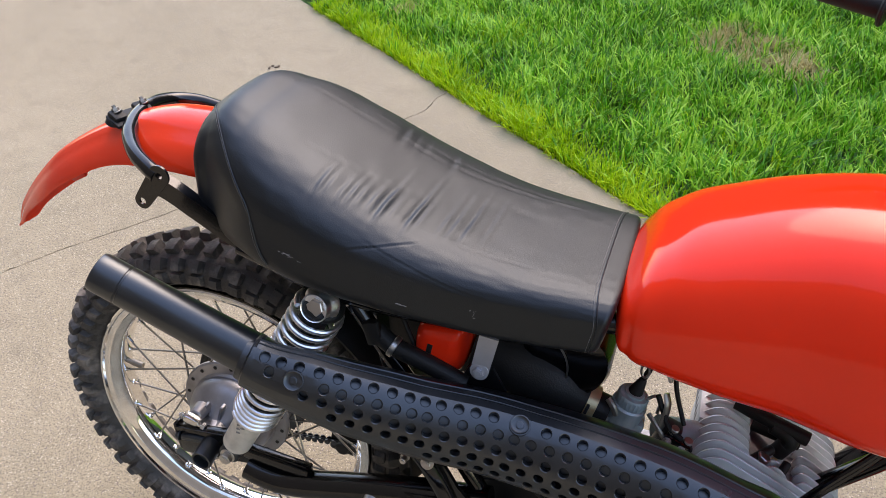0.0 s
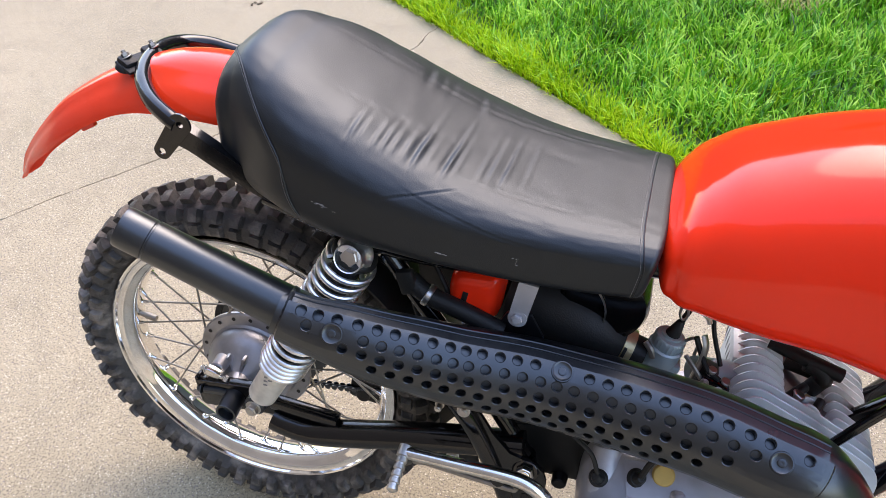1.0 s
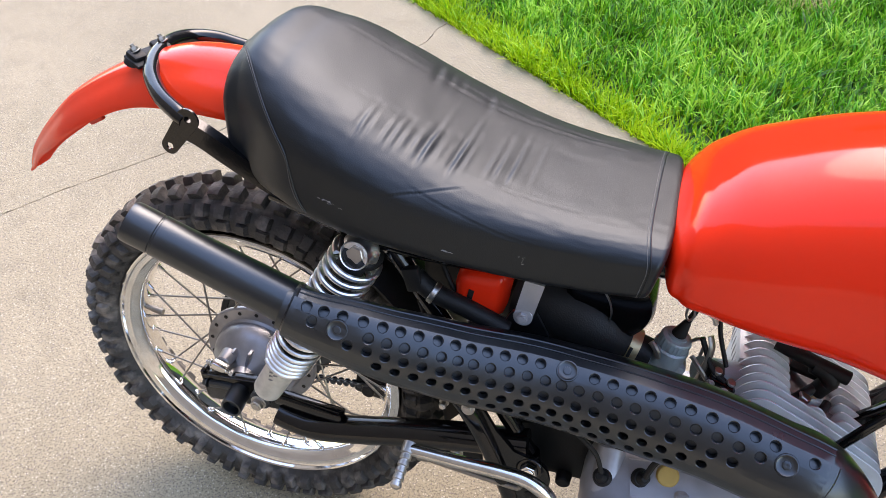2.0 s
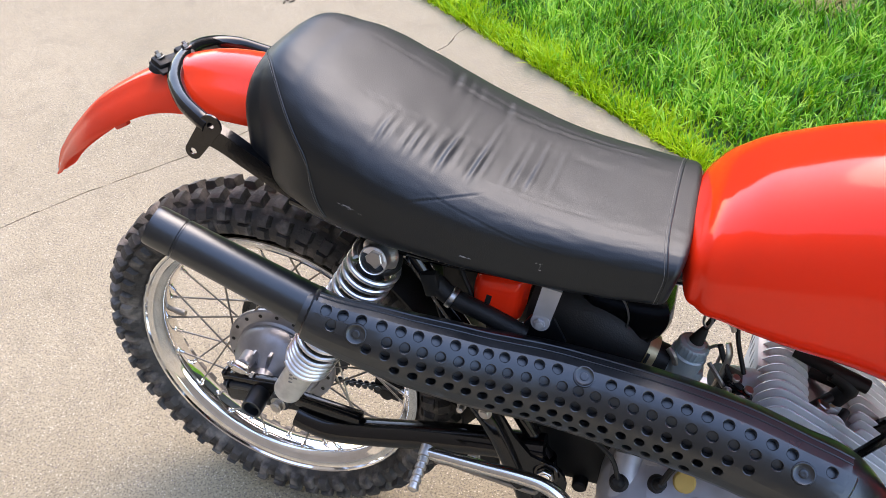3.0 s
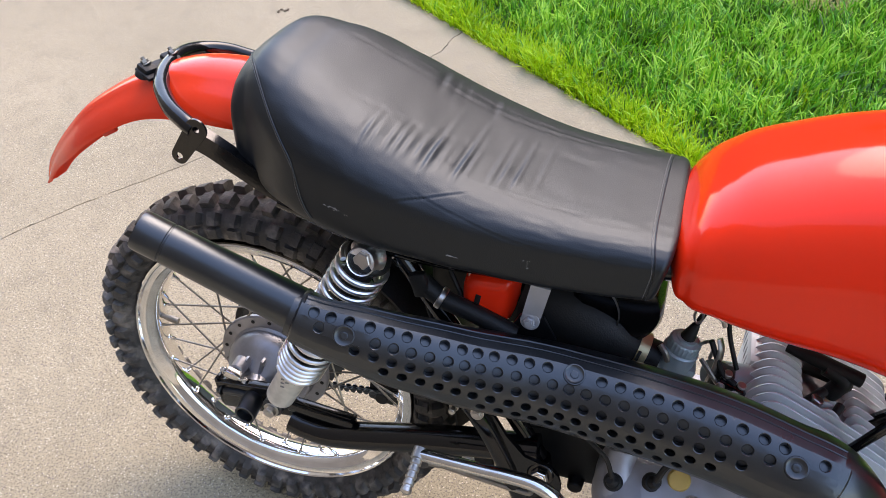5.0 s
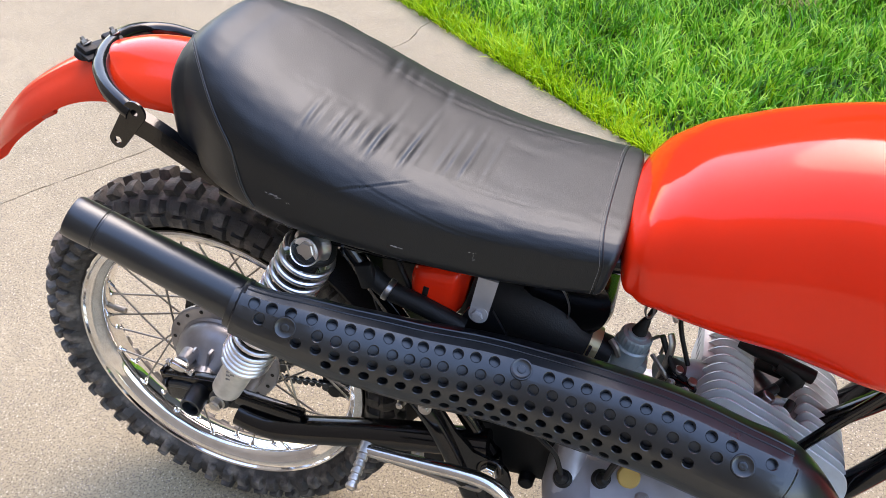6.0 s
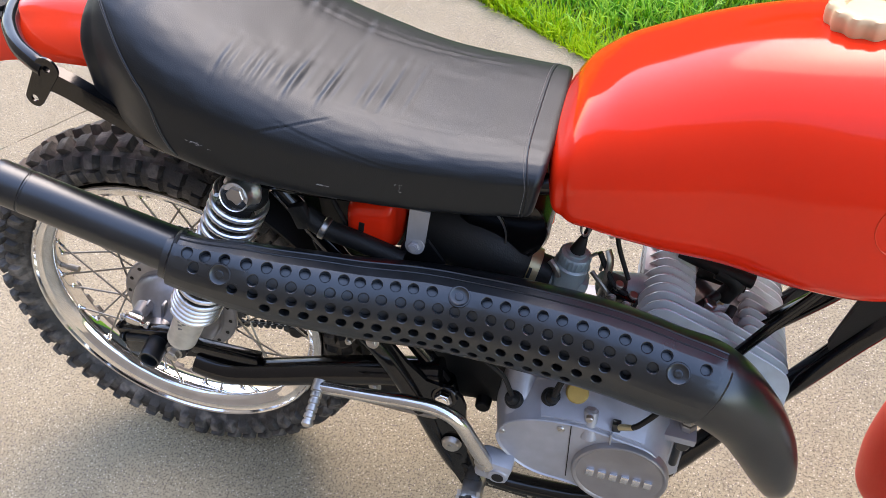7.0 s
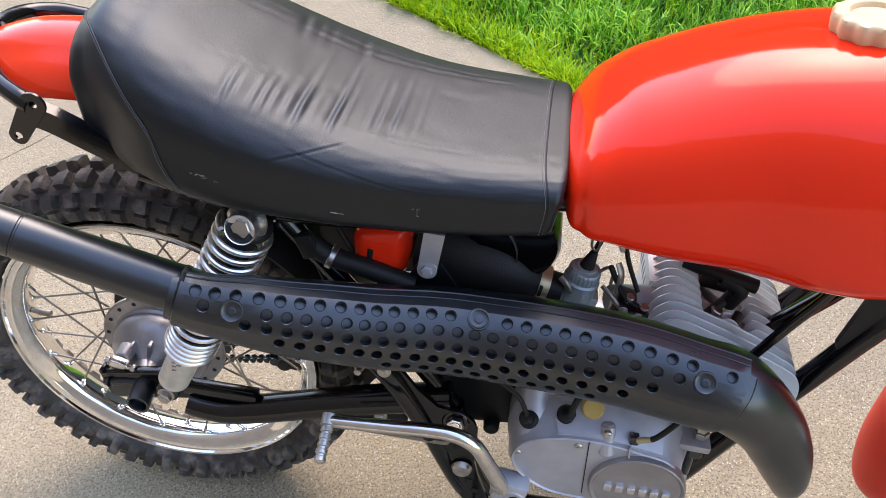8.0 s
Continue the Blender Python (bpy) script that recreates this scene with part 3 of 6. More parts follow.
def shield_length(x):
    return float(np.interp(x, [c[0] for c in CHAMBER], CUM))


FIRST = shield_length(0.1980)


def column(k):
    """Length along the chamber of a column of holes; the columns open out towards the front."""
    return FIRST + 0.02143 * k + 0.00127 * max(0.0, k - 13)


S0, S1 = column(-0.68), column(27.15)


def hole_cell(bm, s0, s1, a0, a1, kind):
    """A patch of the shield: plain, with a hole, or with a dished screw seat."""
    sc, ac = (s0 + s1) / 2, (a0 + a1) / 2
    r = chamber(sc)[1] + 0.0044
    N = 16
    edge, ring = [], []
    for k in range(N):
        w = 2 * math.pi * k / N
        cu, cv = math.cos(w), math.sin(w)
        m = max(abs(cu), abs(cv))
        edge.append((sc + cu / m * (s1 - s0) / 2, ac + cv / m * (a1 - a0) / 2))
        ring.append((cu, cv))
    st = (shield_point(sc + 0.003, ac) - shield_point(sc - 0.003, ac)).length / 0.006
    vo = [bm.verts.new(shield_point(*e)) for e in edge]
    def circle(rad, lift):
        return [bm.verts.new(shield_point(sc + rad * u / st, ac + math.degrees(rad * v / r), lift)) for u, v in ring]
    def between(rad, f):
        return [bm.verts.new(shield_point((1 - f) * e[0] + f * (sc + rad * u / st), (1 - f) * e[1] + f * (ac + math.degrees(rad * v / r)))) for e, (u, v) in zip(edge, ring)]
    if kind == "plain":
        mid = bm.verts.new(shield_point(sc, ac))
        for k in range(N):
            bm.faces.new((vo[k], vo[(k + 1) % N], mid))
        return
    if kind == "hole":
        loops = [between(HOLE + 0.0018, 0.34), between(HOLE + 0.0018, 0.68), circle(HOLE + 0.0018, 0.0044), circle(HOLE + 0.0007, 0.0044), circle(HOLE, 0.0036), circle(HOLE, -0.0030)]
    else:
        loops = [circle(0.0115, 0.0072), circle(0.0103, 0.0058), circle(0.006, 0.0025)]
    last = vo
    for lp in loops:
        for k in range(N):
            j = (k + 1) % N
            bm.faces.new((last[k], last[j], lp[j], lp[k]))
        last = lp
    if kind == "dish":
        bm.faces.new(last)


bm = B()
s_dish, s_dish2, s_dish0 = column(14.72), column(25.85), column(1.95)
SEATS = ((s_dish, TOP_ROW), (s_dish2, 43), (s_dish0, TOP_ROW - ROW))
# each row: angle, columns that carry holes, and how the columns drift along it
rows = [(TOP_ROW, 0, 13, (0.0, 0.0, 0.0)), (TOP_ROW - ROW, 0, 24, (0.55, 0.3, 0.75)), (TOP_ROW - 2 * ROW, 2, 23, (0.65, 0.5, 0.75)), (TOP_ROW - 3 * ROW, 4, 22, (0.4, 0.25, 0.5)), (TOP_ROW - 4 * ROW, 9, 20, (0.8, 0.9, 0.95)), (TOP_ROW - 5 * ROW, 12, 18, (0.4, 0.4, 0.5))]
for a, k0, k1, drift in rows:
    cells = [(k + float(np.interp(k, (0, 10, 16), drift)), "hole" if k0 <= k <= k1 and not (k0 == 0 and k in (1, 2) and a < TOP_ROW) else "plain") for k in range(-2, 29)]
    if a == TOP_ROW:
        cells = [c for c in cells if c[0] <= 13] + [(14.2, "plain"), (15.3, "plain")] + [(16.35 + 0.985 * k, "hole") for k in range(10)] + [(25.9, "plain"), (26.72, "hole"), (27.5, "plain")]
    mids = [c[0] for c in cells]
    ends = [mids[0] - 0.5] + [(p + q) / 2 for p, q in zip(mids, mids[1:])] + [mids[-1] + 0.5]
    for (k, kind), lo, hi in zip(cells, ends, ends[1:]):
        s0, s1 = max(column(lo), S0), min(column(hi), S1)
        if s1 - s0 < 0.0005:
            continue
        if any((shield_point(column(k), a) - shield_point(sd, ad)).length < 0.0182 and abs(a - ad) < 8 for sd, ad in SEATS):
            kind = "plain"
        hole_cell(bm, s0, s1, a - ROW / 2, a + ROW / 2, kind)
# folded top edge and lower lip
for a0, a1, la, lb in ((TOP_ROW + ROW / 2, TOP_ROW + ROW / 2 + 22, 0.0044, 0.0044), (TOP_ROW + ROW / 2 + 22, TOP_ROW + ROW / 2 + 25, 0.0044, 0.0005), (TOP_ROW - 5.5 * ROW, TOP_ROW - 5.5 * ROW - 10, 0.0044, 0.0005)):
    ss = [S0 + (S1 - S0) * k / 80 for k in range(81)]
    loft(bm, [[shield_point(q, a0, la), shield_point(q, a1, lb)] for q in ss], closed=False)
for q in (S0, S1):
    d = -0.006 if q == S0 else 0.006
    al = [TOP_ROW + ROW / 2 - (6 * ROW) * k / 24 for k in range(25)]
    loft(bm, [[shield_point(q, a), shield_point(q + d * 0.6, a, 0.0045), shield_point(q + d, a, 0.0005)] for a in al], closed=False)
bmesh.ops.remove_doubles(bm, verts=bm.verts, dist=0.00005)
part("heat_shield", bm, SATIN, EXH, "black heat shield pierced with rows of round holes", sharp=24)
for a, lift, r in ((TOP_ROW + ROW / 2 + 21, 0.0042, 0.0013), (TOP_ROW + ROW / 2 + 12, 0.0040, 0.0009)):
    bm = B()
    tube(bm, [tuple(shield_point(S0 + (S1 - S0) * k / 60, a, lift)) for k in range(61)], r, seg=6, per=1)
    part("rolled_edge", bm, SATIN, EXH, "rolled edge along the shield")
for s, a in SEATS:
    bm = B()
    c = shield_point(s, a, 0.0048)
    n = (shield_point(s, a, 0.02) - c).normalized()
    u = n.orthogonal().normalized()
    v = n.cross(u)
    prof = [(0.0128, -0.001), (0.0122, 0.0010), (0.0110, 0.0012), (0.0098, 0.0003), (0.0062, -0.0002), (0.0048, -0.0002), (0.0045, 0.0008), (0.0030, 0.0012), (0.0008, 0.0008)]
    loft(bm, [[c + n * h + (u * math.cos(w) + v * math.sin(w)) * r for w in (2 * math.pi * k / 24 for k in range(24))] for r, h in prof])
    part("shield_screw", bm, SATIN, EXH, "black dished screw seat")
bm = B()
rings = []
for k in range(6):
    s = S0 - 0.008 + 0.012 * k / 5
    rings.append([shield_point(s, a, -0.001 + 0.0042 * math.sin(math.pi * k / 5) * (0.75 + 0.5 * noise.noise((a * 0.13, k * 0.9, 2.0)))) for a in range(0, 360, 6)])
loft(bm, rings, ends=False)
part("weld_bead", bm, PIPE_BLACK, EXH, "rough black weld round the pipe")
bm = B()
hexbolt(bm, (0.386, -0.158, 0.459), (0, -1, 0.35), 0.0060, 0.005, 0.0088)
part("bolt", bm, STEEL, EXH)
bm = B()
hexbolt(bm, (0.350, -0.142, 0.444), (0, -1, 0.1), 0.0048, 0.010, 0.0065)
part("bolt", bm, STEEL, EXH)

# seams of the seat
def seam(points, r, mat, name, label):
    bm = B()
    tube(bm, points, r, seg=6, per=2)
    part(name, bm, mat, SEAT, label)


def seam_line(x_of, lift):
    return [tuple(seat_point(x_of(a), a, lift)) for a in range(-14, 195, 6)]


rear = spline((-20, 0, 20, 45, 70, 90, 110, 135, 160, 180, 200), (0.190, 0.171, 0.143, 0.104, 0.074, 0.066, 0.073, 0.099, 0.134, 0.160, 0.178))
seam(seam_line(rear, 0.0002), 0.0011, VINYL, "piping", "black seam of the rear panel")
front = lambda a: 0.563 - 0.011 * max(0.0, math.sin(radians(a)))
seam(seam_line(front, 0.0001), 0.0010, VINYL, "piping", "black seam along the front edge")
for fn, dx in ((rear, -0.0035), (front, -0.0030)):
    bm = B()
    pts = [seat_point(fn(a / 10) + dx, a / 10, 0.0004) for a in range(-140, 1940, 6)]
    for p, q in zip(pts, pts[1:]):
        L = (q - p).length
        n = max(1, round(L / 0.0032))
        for i in range(n):
            a, b = p.lerp(q, (i + 0.15) / n), p.lerp(q, (i + 0.75) / n)
            drum(bm, a, b, 0.00032, seg=4)
    tagged(part("stitching", bm, THREAD, SEAT, "grey stitching"), kind="stuff")
# scuffs where the cover is rubbed through
SCUFF = material("rubbed_vinyl", (0.24, 0.235, 0.23), 0.7, vary=0.4, grain=300)
for cx, a0, n, spread in ((0.217, -0.6, 16, 0.009), (0.353, -2, 14, 0.009), (0.439, 0, 5, 0.005)):
    bm = B()
    rnd = random.Random(int(cx * 1000))
    for k in range(n):
        x, a = cx + rnd.gauss(0, spread * 0.55), a0 + rnd.gauss(0, 0.12)
        dx, da = rnd.uniform(0.0008, 0.0030), rnd.uniform(-0.10, 0.10)
        tube(bm, [tuple(seat_point(x, a, 0.0001)), tuple(seat_point(x + dx, a + da, 0.0001))], 0.00036 * rnd.uniform(0.4, 1.3), seg=4)
    tagged(part("scuff", bm, SCUFF, SEAT, "pale scuff marks"), kind="stuff")

# tank fittings
bm = B()
CAP_AT = (0.877, 0.0, 0.842)
segs = 96
rings = []
for r, h in ((0.030, -0.006), (0.0385, -0.004), (0.0405, 0.002), (0.0405, 0.012), (0.0385, 0.0165), (0.034, 0.018), (0.026, 0.0172), (0.0245, 0.0150), (0.0235, 0.0125), (0.012, 0.012), (0.003, 0.0118)):
    ring = []
    for k in range(segs):
        a = 2 * math.pi * k / segs
        f = 1 + (0.045 * math.cos(12 * a) if 0.036 < r else 0)
        ring.append(Vector(CAP_AT) + Vector((r * f * math.cos(a), r * f * math.sin(a), h)))
    rings.append(ring)
loft(bm, rings)
part("filler_cap", bm, CREAM, TANK, "yellowed white plastic filler cap with a scalloped rim", sharp=50)


def tank_side(x, z, lift=0.0):
    """A place on the tank's right side at a height."""
    best = min((tank_point(x, a / 4) for a in range(-240, 330)), key=lambda p: abs(p.z - z) + (10 if p.y > 0 else 0))
    return best + Vector((0, -lift, 0))


bm = B()
ringpts = [tuple(tank_side(0.945 + 0.047 * math.cos(w), 0.712 + 0.040 * math.sin(w), 0.0002)) for w in (2 * math.pi * k / 40 for k in range(41))]
tube(bm, ringpts, 0.0008, seg=6, per=1)
part("badge_outline", bm, RED_PLASTIC, TANK, "faint round badge recess")
bm = B()
tube(bm, [(0.628, -0.050, 0.622), (0.6245, -0.050, 0.600), (0.6235, -0.051, 0.588), (0.628, -0.052, 0.581), (0.633, -0.051, 0.588), (0.631, -0.049, 0.602), (0.629, -0.048, 0.620)], 0.0017, seg=6)
part("wire_loop", bm, STEEL, TANK, "dull wire loop under the tank")
bm = B()
tube(bm, [(0.634, -0.042, 0.612), (0.641, -0.044, 0.598), (0.650, -0.046, 0.592), (0.657, -0.046, 0.586), (0.660, -0.045, 0.578)], 0.0034, seg=10)
part("fuel_hose", bm, CLEAR, TANK, "yellowed translucent fuel hose")
bm = B()
block(bm, (0.060, 0.012, 0.105), pose(0.553, 0.062, 0.556, 0, 6, 0), 0.005)
part("side_cover", bm, RED_PLASTIC, BIKE, "red plastic cover behind the seat's front edge")

# ---- rear loop, lamp bracket and stays ----
def pierced_tab(bm, a, b, ra, rb, hole, y, th):
    """A steel tab in the plane of the bike: two round ends of their own size, each with a hole."""
    a, b = Vector((a[0], 0, a[1])), Vector((b[0], 0, b[1]))
    u = (b - a).normalized()
    w = Vector((-u.z, 0, u.x))
    out = [a + (u * math.cos(t) + w * math.sin(t)) * ra for t in (math.pi * (0.5 + k / 14) for k in range(15))]
    out += [b + (u * math.cos(t) + w * math.sin(t)) * rb for t in (math.pi * (-0.5 + k / 14) for k in range(15))]
    holes = [[c + (u * math.cos(t) + w * math.sin(t)) * hole for t in (2 * math.pi * k / 16 for k in range(16))] for c in (a, b)]
    edges = []
    for loop in [out] + holes:
        vs = [bm.verts.new(p + Vector((0, y, 0))) for p in loop]
        edges += [bm.edges.new((p, q)) for p, q in zip(vs, vs[1:] + vs[:1])]
    made = bmesh.ops.triangle_fill(bm, use_beauty=True, use_dissolve=False, edges=edges)
    flat = [f for f in made["geom"] if isinstance(f, bmesh.types.BMFace)]
    up = bmesh.ops.extrude_face_region(bm, geom=flat)
    bmesh.ops.translate(bm, vec=(0, th, 0), verts=[v for v in up["geom"] if isinstance(v, bmesh.types.BMVert)])


# a dark tab under the mudguard
bm = B()
block(bm, (0.026, 0.008, 0.010), pose(-0.168, -0.048, 0.722, 0, -28, 0), 0.0025)
part("mudguard_tab", bm, RED_DULL, BIKE, "dark red tab under the mudguard's edge")
bm = B()
tube(bm, [(0.020, -0.116, 0.783), (0.008, -0.113, 0.789), (-0.020, -0.097, 0.795), (-0.046, -0.073, 0.799), (-0.066, -0.048, 0.803), (-0.082, -0.014, 0.806), (-0.090, 0.020, 0.807), (-0.092, 0.054, 0.804), (-0.084, 0.083, 0.798), (-0.062, 0.102, 0.791), (-0.032, 0.108, 0.783), (0.02, 0.114, 0.770)], 0.0105, seg=16, per=8)
LOOP = part("grab_loop", bm, GLOSS, BIKE, "glossy black tubular loop round the rear mudguard")
bm = B()
block(bm, (0.030, 0.056, 0.005), pose(-0.092, -0.012, 0.806, 0, 18, -20), 0.002)
block(bm, (0.022, 0.020, 0.010), pose(-0.100, -0.026, 0.811, 0, 18, -20), 0.004)
block(bm, (0.022, 0.022, 0.010), pose(-0.090, 0.012, 0.811, 0, 18, -20), 0.004)
LAMPB = part("lamp_bracket", bm, MATTE, LOOP, "black lamp bracket clamped to the loop")
for y, x in ((-0.024, -0.102), (0.016, -0.088)):
    bm = B()
    hexbolt(bm, (x, y, 0.8150), (-0.4, 0, 0.9), 0.0052, 0.005, 0.0078)
    drum(bm, (x - 0.003, y, 0.821), (x - 0.0045, y, 0.8245), 0.0027, seg=10)
    part("bolt", bm, SPOKE, LAMPB)
bm = B()
drum(bm, (-0.106, -0.030, 0.800), (-0.103, -0.030, 0.809), 0.011, 0.010, 20, 0.002)
part("rubber_button", bm, MATTE, LAMPB)
for side in (-1, 1):
    bm = B()
    # a flat tab with two holes, and the stay that runs forward from it
    pierced_tab(bm, (0.027, 0.786), (-0.004, 0.747), 0.0140, 0.0108, 0.0046, side * 0.1225, 0.003)
    part("loop_tab", bm, GLOSS, LOOP, "black steel tab with two holes")
    bm = B()
    # a flat bar on edge with a folded top flange
    run = [Vector((x, side * y, z)) for x, y, z in smooth_path([(0.014, 0.1205, 0.774), (0.036, 0.117, 0.763), (0.075, 0.115, 0.738), (0.125, 0.112, 0.708), (0.18, 0.108, 0.685), (0.27, 0.10, 0.655)], 4)]
    for half, thick, shift in ((0.0130, 0.0024, Vector((0, 0, 0))), (0.0022, 0.0080, Vector((0, -side * 0.006, 0.011)))):
        rings = []
        for k, q in enumerate(run):
            t = (run[min(k + 1, len(run) - 1)] - run[max(k - 1, 0)]).normalized()
            out = Vector((0, 1, 0))
            up = t.cross(out).normalized() * half
            rings.append([q + shift + up * a + out * (thick * b) for a, b in ((1, 1), (1, -1), (-1, -1), (-1, 1))])
        loft(bm, rings)
    part("stay", bm, GLOSS, LOOP)

# ---- rear wheel: spokes, nipples, hub plate ----
for k in range(36):
    side = -1 if k % 2 else 1
    lead = 1 if (k // 2) % 2 else -1
    ang = radians(k * 10 + 4)
    hub = ang + lead * radians(52)
    hr, hy = (0.085, -0.0105) if side < 0 else (0.071, 0.041)
    a = Vector((AX + hr * math.cos(hub), hy, AZ + hr * math.sin(hub)))
    b = Vector((AX + 0.2135 * math.cos(ang), side * 0.006, AZ + 0.2135 * math.sin(ang)))
    bm = B()
    t = (b - a).normalized()
    drum(bm, a, b, 0.00165, seg=6)
    part("spoke", bm, SPOKE, WHEEL)
    bm = B()
    drum(bm, b - t * 0.011, b - t * 0.002, 0.0026, 0.0030, 8)
    drum(bm, b - t * 0.002, b + t * 0.001, 0.0052, 0.0056, 12, 0.0008)
    part("nipple", bm, CHROME, WHEEL)
bm = B()
c = Vector((AX + 0.212 * math.cos(radians(169)), -0.002, AZ + 0.212 * math.sin(radians(169))))
t = (Vector((AX, 0, AZ)) - c).normalized()
drum(bm, c, c + t * 0.012, 0.0045, seg=12)
drum(bm, c + t * 0.010, c + t * 0.030, 0.0055, seg=12, bevel=0.001)
part("valve", bm, SPOKE, WHEEL, "dull tyre valve")
for k in range(18):
    w = radians(k * 20 + 7)
    bm = B()
    p = Vector((AX + 0.085 * math.cos(w), -0.0142, AZ + 0.085 * math.sin(w)))
    drum(bm, p, p + Vector((0, -0.0008, 0)), 0.0032, seg=10)
    part("flange_hole", bm, MATTE, WHEEL)
# brake plate with ribs, lever and cam
bm = B()
lathe(bm, [(0.072, -0.016), (0.072, -0.028), (0.068, -0.040), (0.060, -0.050), (0.050, -0.060), (0.034, -0.076), (0.030, -0.080), (0.018, -0.082)], 56, centre=(AX, 0, AZ))
for w, r0 in ((100, 0.040), (72, 0.046)):
    q = radians(w)
    block(bm, (0.034, 0.012, 0.005), Matrix.Translation((AX + r0 * math.cos(q), -0.068, AZ + r0 * math.sin(q))) @ Matrix.Rotation(-q, 4, "Y"), 0.001)
drum(bm, (AX + 0.004, -0.074, AZ + 0.010), (AX + 0.010, -0.098, AZ + 0.014), 0.024, 0.021, 28, 0.003)
drum(bm, (AX - 0.018, -0.066, AZ + 0.046), (AX - 0.018, -0.090, AZ + 0.046), 0.013, 0.011, 20, 0.002)
part("brake_plate", bm, HUBALLOY, WHEEL, "dull alloy drum brake plate")
bm = B()
tube(bm, [(AX - 0.016, -0.094, AZ + 0.046), (AX - 0.030, -0.096, AZ + 0.028), (AX - 0.044, -0.096, AZ + 0.004)], [0.0085, 0.0075, 0.006], seg=10, flat=0.6)
block(bm, (0.024, 0.014, 0.016), pose(AX - 0.018, -0.097, AZ + 0.046, 0, 20, 0), 0.003)
hexbolt(bm, (AX - 0.030, -0.099, AZ + 0.052), (-1, -0.1, 0.3), 0.0048, 0.005, 0.0066)
drum(bm, (AX - 0.034, -0.099, AZ + 0.052), (AX - 0.002, -0.099, AZ + 0.040), 0.0036, seg=10, bevel=0.001)
drum(bm, (AX - 0.002, -0.099, AZ + 0.040), (AX + 0.004, -0.099, AZ + 0.0375), 0.0062, seg=6, bevel=0.001)
part("brake_lever", bm, WORN_CHROME, WHEEL, "bright brake cam lever")
bm = B()
plate(bm, [(-0.017, -0.040), (0.012, -0.040), (0.014, 0.000), (0.004, 0.014), (-0.014, 0.010), (-0.020, -0.01)], 0.006, pose(AX - 0.030, -0.094, AZ + 0.020, 90, 0, 0))
part("brake_arm", bm, MATTE, WHEEL, "black brake torque arm")

# ---- swingarm and axle ----
for side in (-1, 1):
    bm = B()
    tube(bm, [(0.088, side * 0.116, 0.316), (0.112, side * 0.117, 0.309), (0.147, side * 0.118, 0.306), (0.19, side * 0.118, 0.314), (0.233, side * 0.118, 0.325), (0.30, side * 0.118, 0.343), (0.376, side * 0.118, 0.360), (0.46, side * 0.115, 0.372)], 0.0205, seg=20, per=6)
    ARM = part("swingarm", bm, GLOSS, BIKE, "glossy black swingarm tube")
    bm = B()
    block(bm, (0.125, 0.006, 0.052), pose(0.020, side * 0.104, 0.326, 0, -6, 0), 0.004)
    block(bm, (0.125, 0.016, 0.004), pose(0.018, side * 0.100, 0.350, 0, -6, 0), 0.0015)
    block(bm, (0.006, 0.018, 0.050), pose(-0.041, side * 0.098, 0.325, 0, -6, 0), 0.002)
    part("axle_plate", bm, GLOSS, ARM)
    bm = B()
    block(bm, (0.104, 0.020, 0.016), pose(0.139, side * 0.116, 0.3425, 0, 6, 0), 0.003)
    block(bm, (0.096, 0.010, 0.003), pose(0.139, side * 0.116, 0.3515, 0, 6, 0), 0.001)
    part("gusset", bm, GLOSS, ARM)
    bm = B()
    loft(bm, [[Vector((0.0185 + 0.002 * f, side * y, 0.3275 - 0.004 * f)) + Vector((r * math.cos(w), 0, r * math.sin(w))) for w in (2 * math.pi * k / 28 for k in range(28))] for r, y, f in ((0.0150, 0.098, 0), (0.0165, 0.099, 0), (0.0165, 0.1385, 1), (0.0160, 0.1400, 1), (0.0130, 0.1400, 1), (0.0125, 0.1390, 1), (0.0125, 0.126, 1), (0.002, 0.126, 1))])
    part("axle_end", bm, SATIN, ARM, "dark hollow axle sleeve")
    bm = B()
    tube(bm, [(-0.030, side * 0.108, 0.330), (-0.005, side * 0.108, 0.333), (0.03, side * 0.108, 0.330)], 0.006, seg=10)
    hexbolt(bm, (-0.034, side * 0.108, 0.330), (-1, 0, 0), 0.006, 0.006, 0.008)
    part("chain_adjuster", bm, SATIN, ARM, "black chain adjuster")

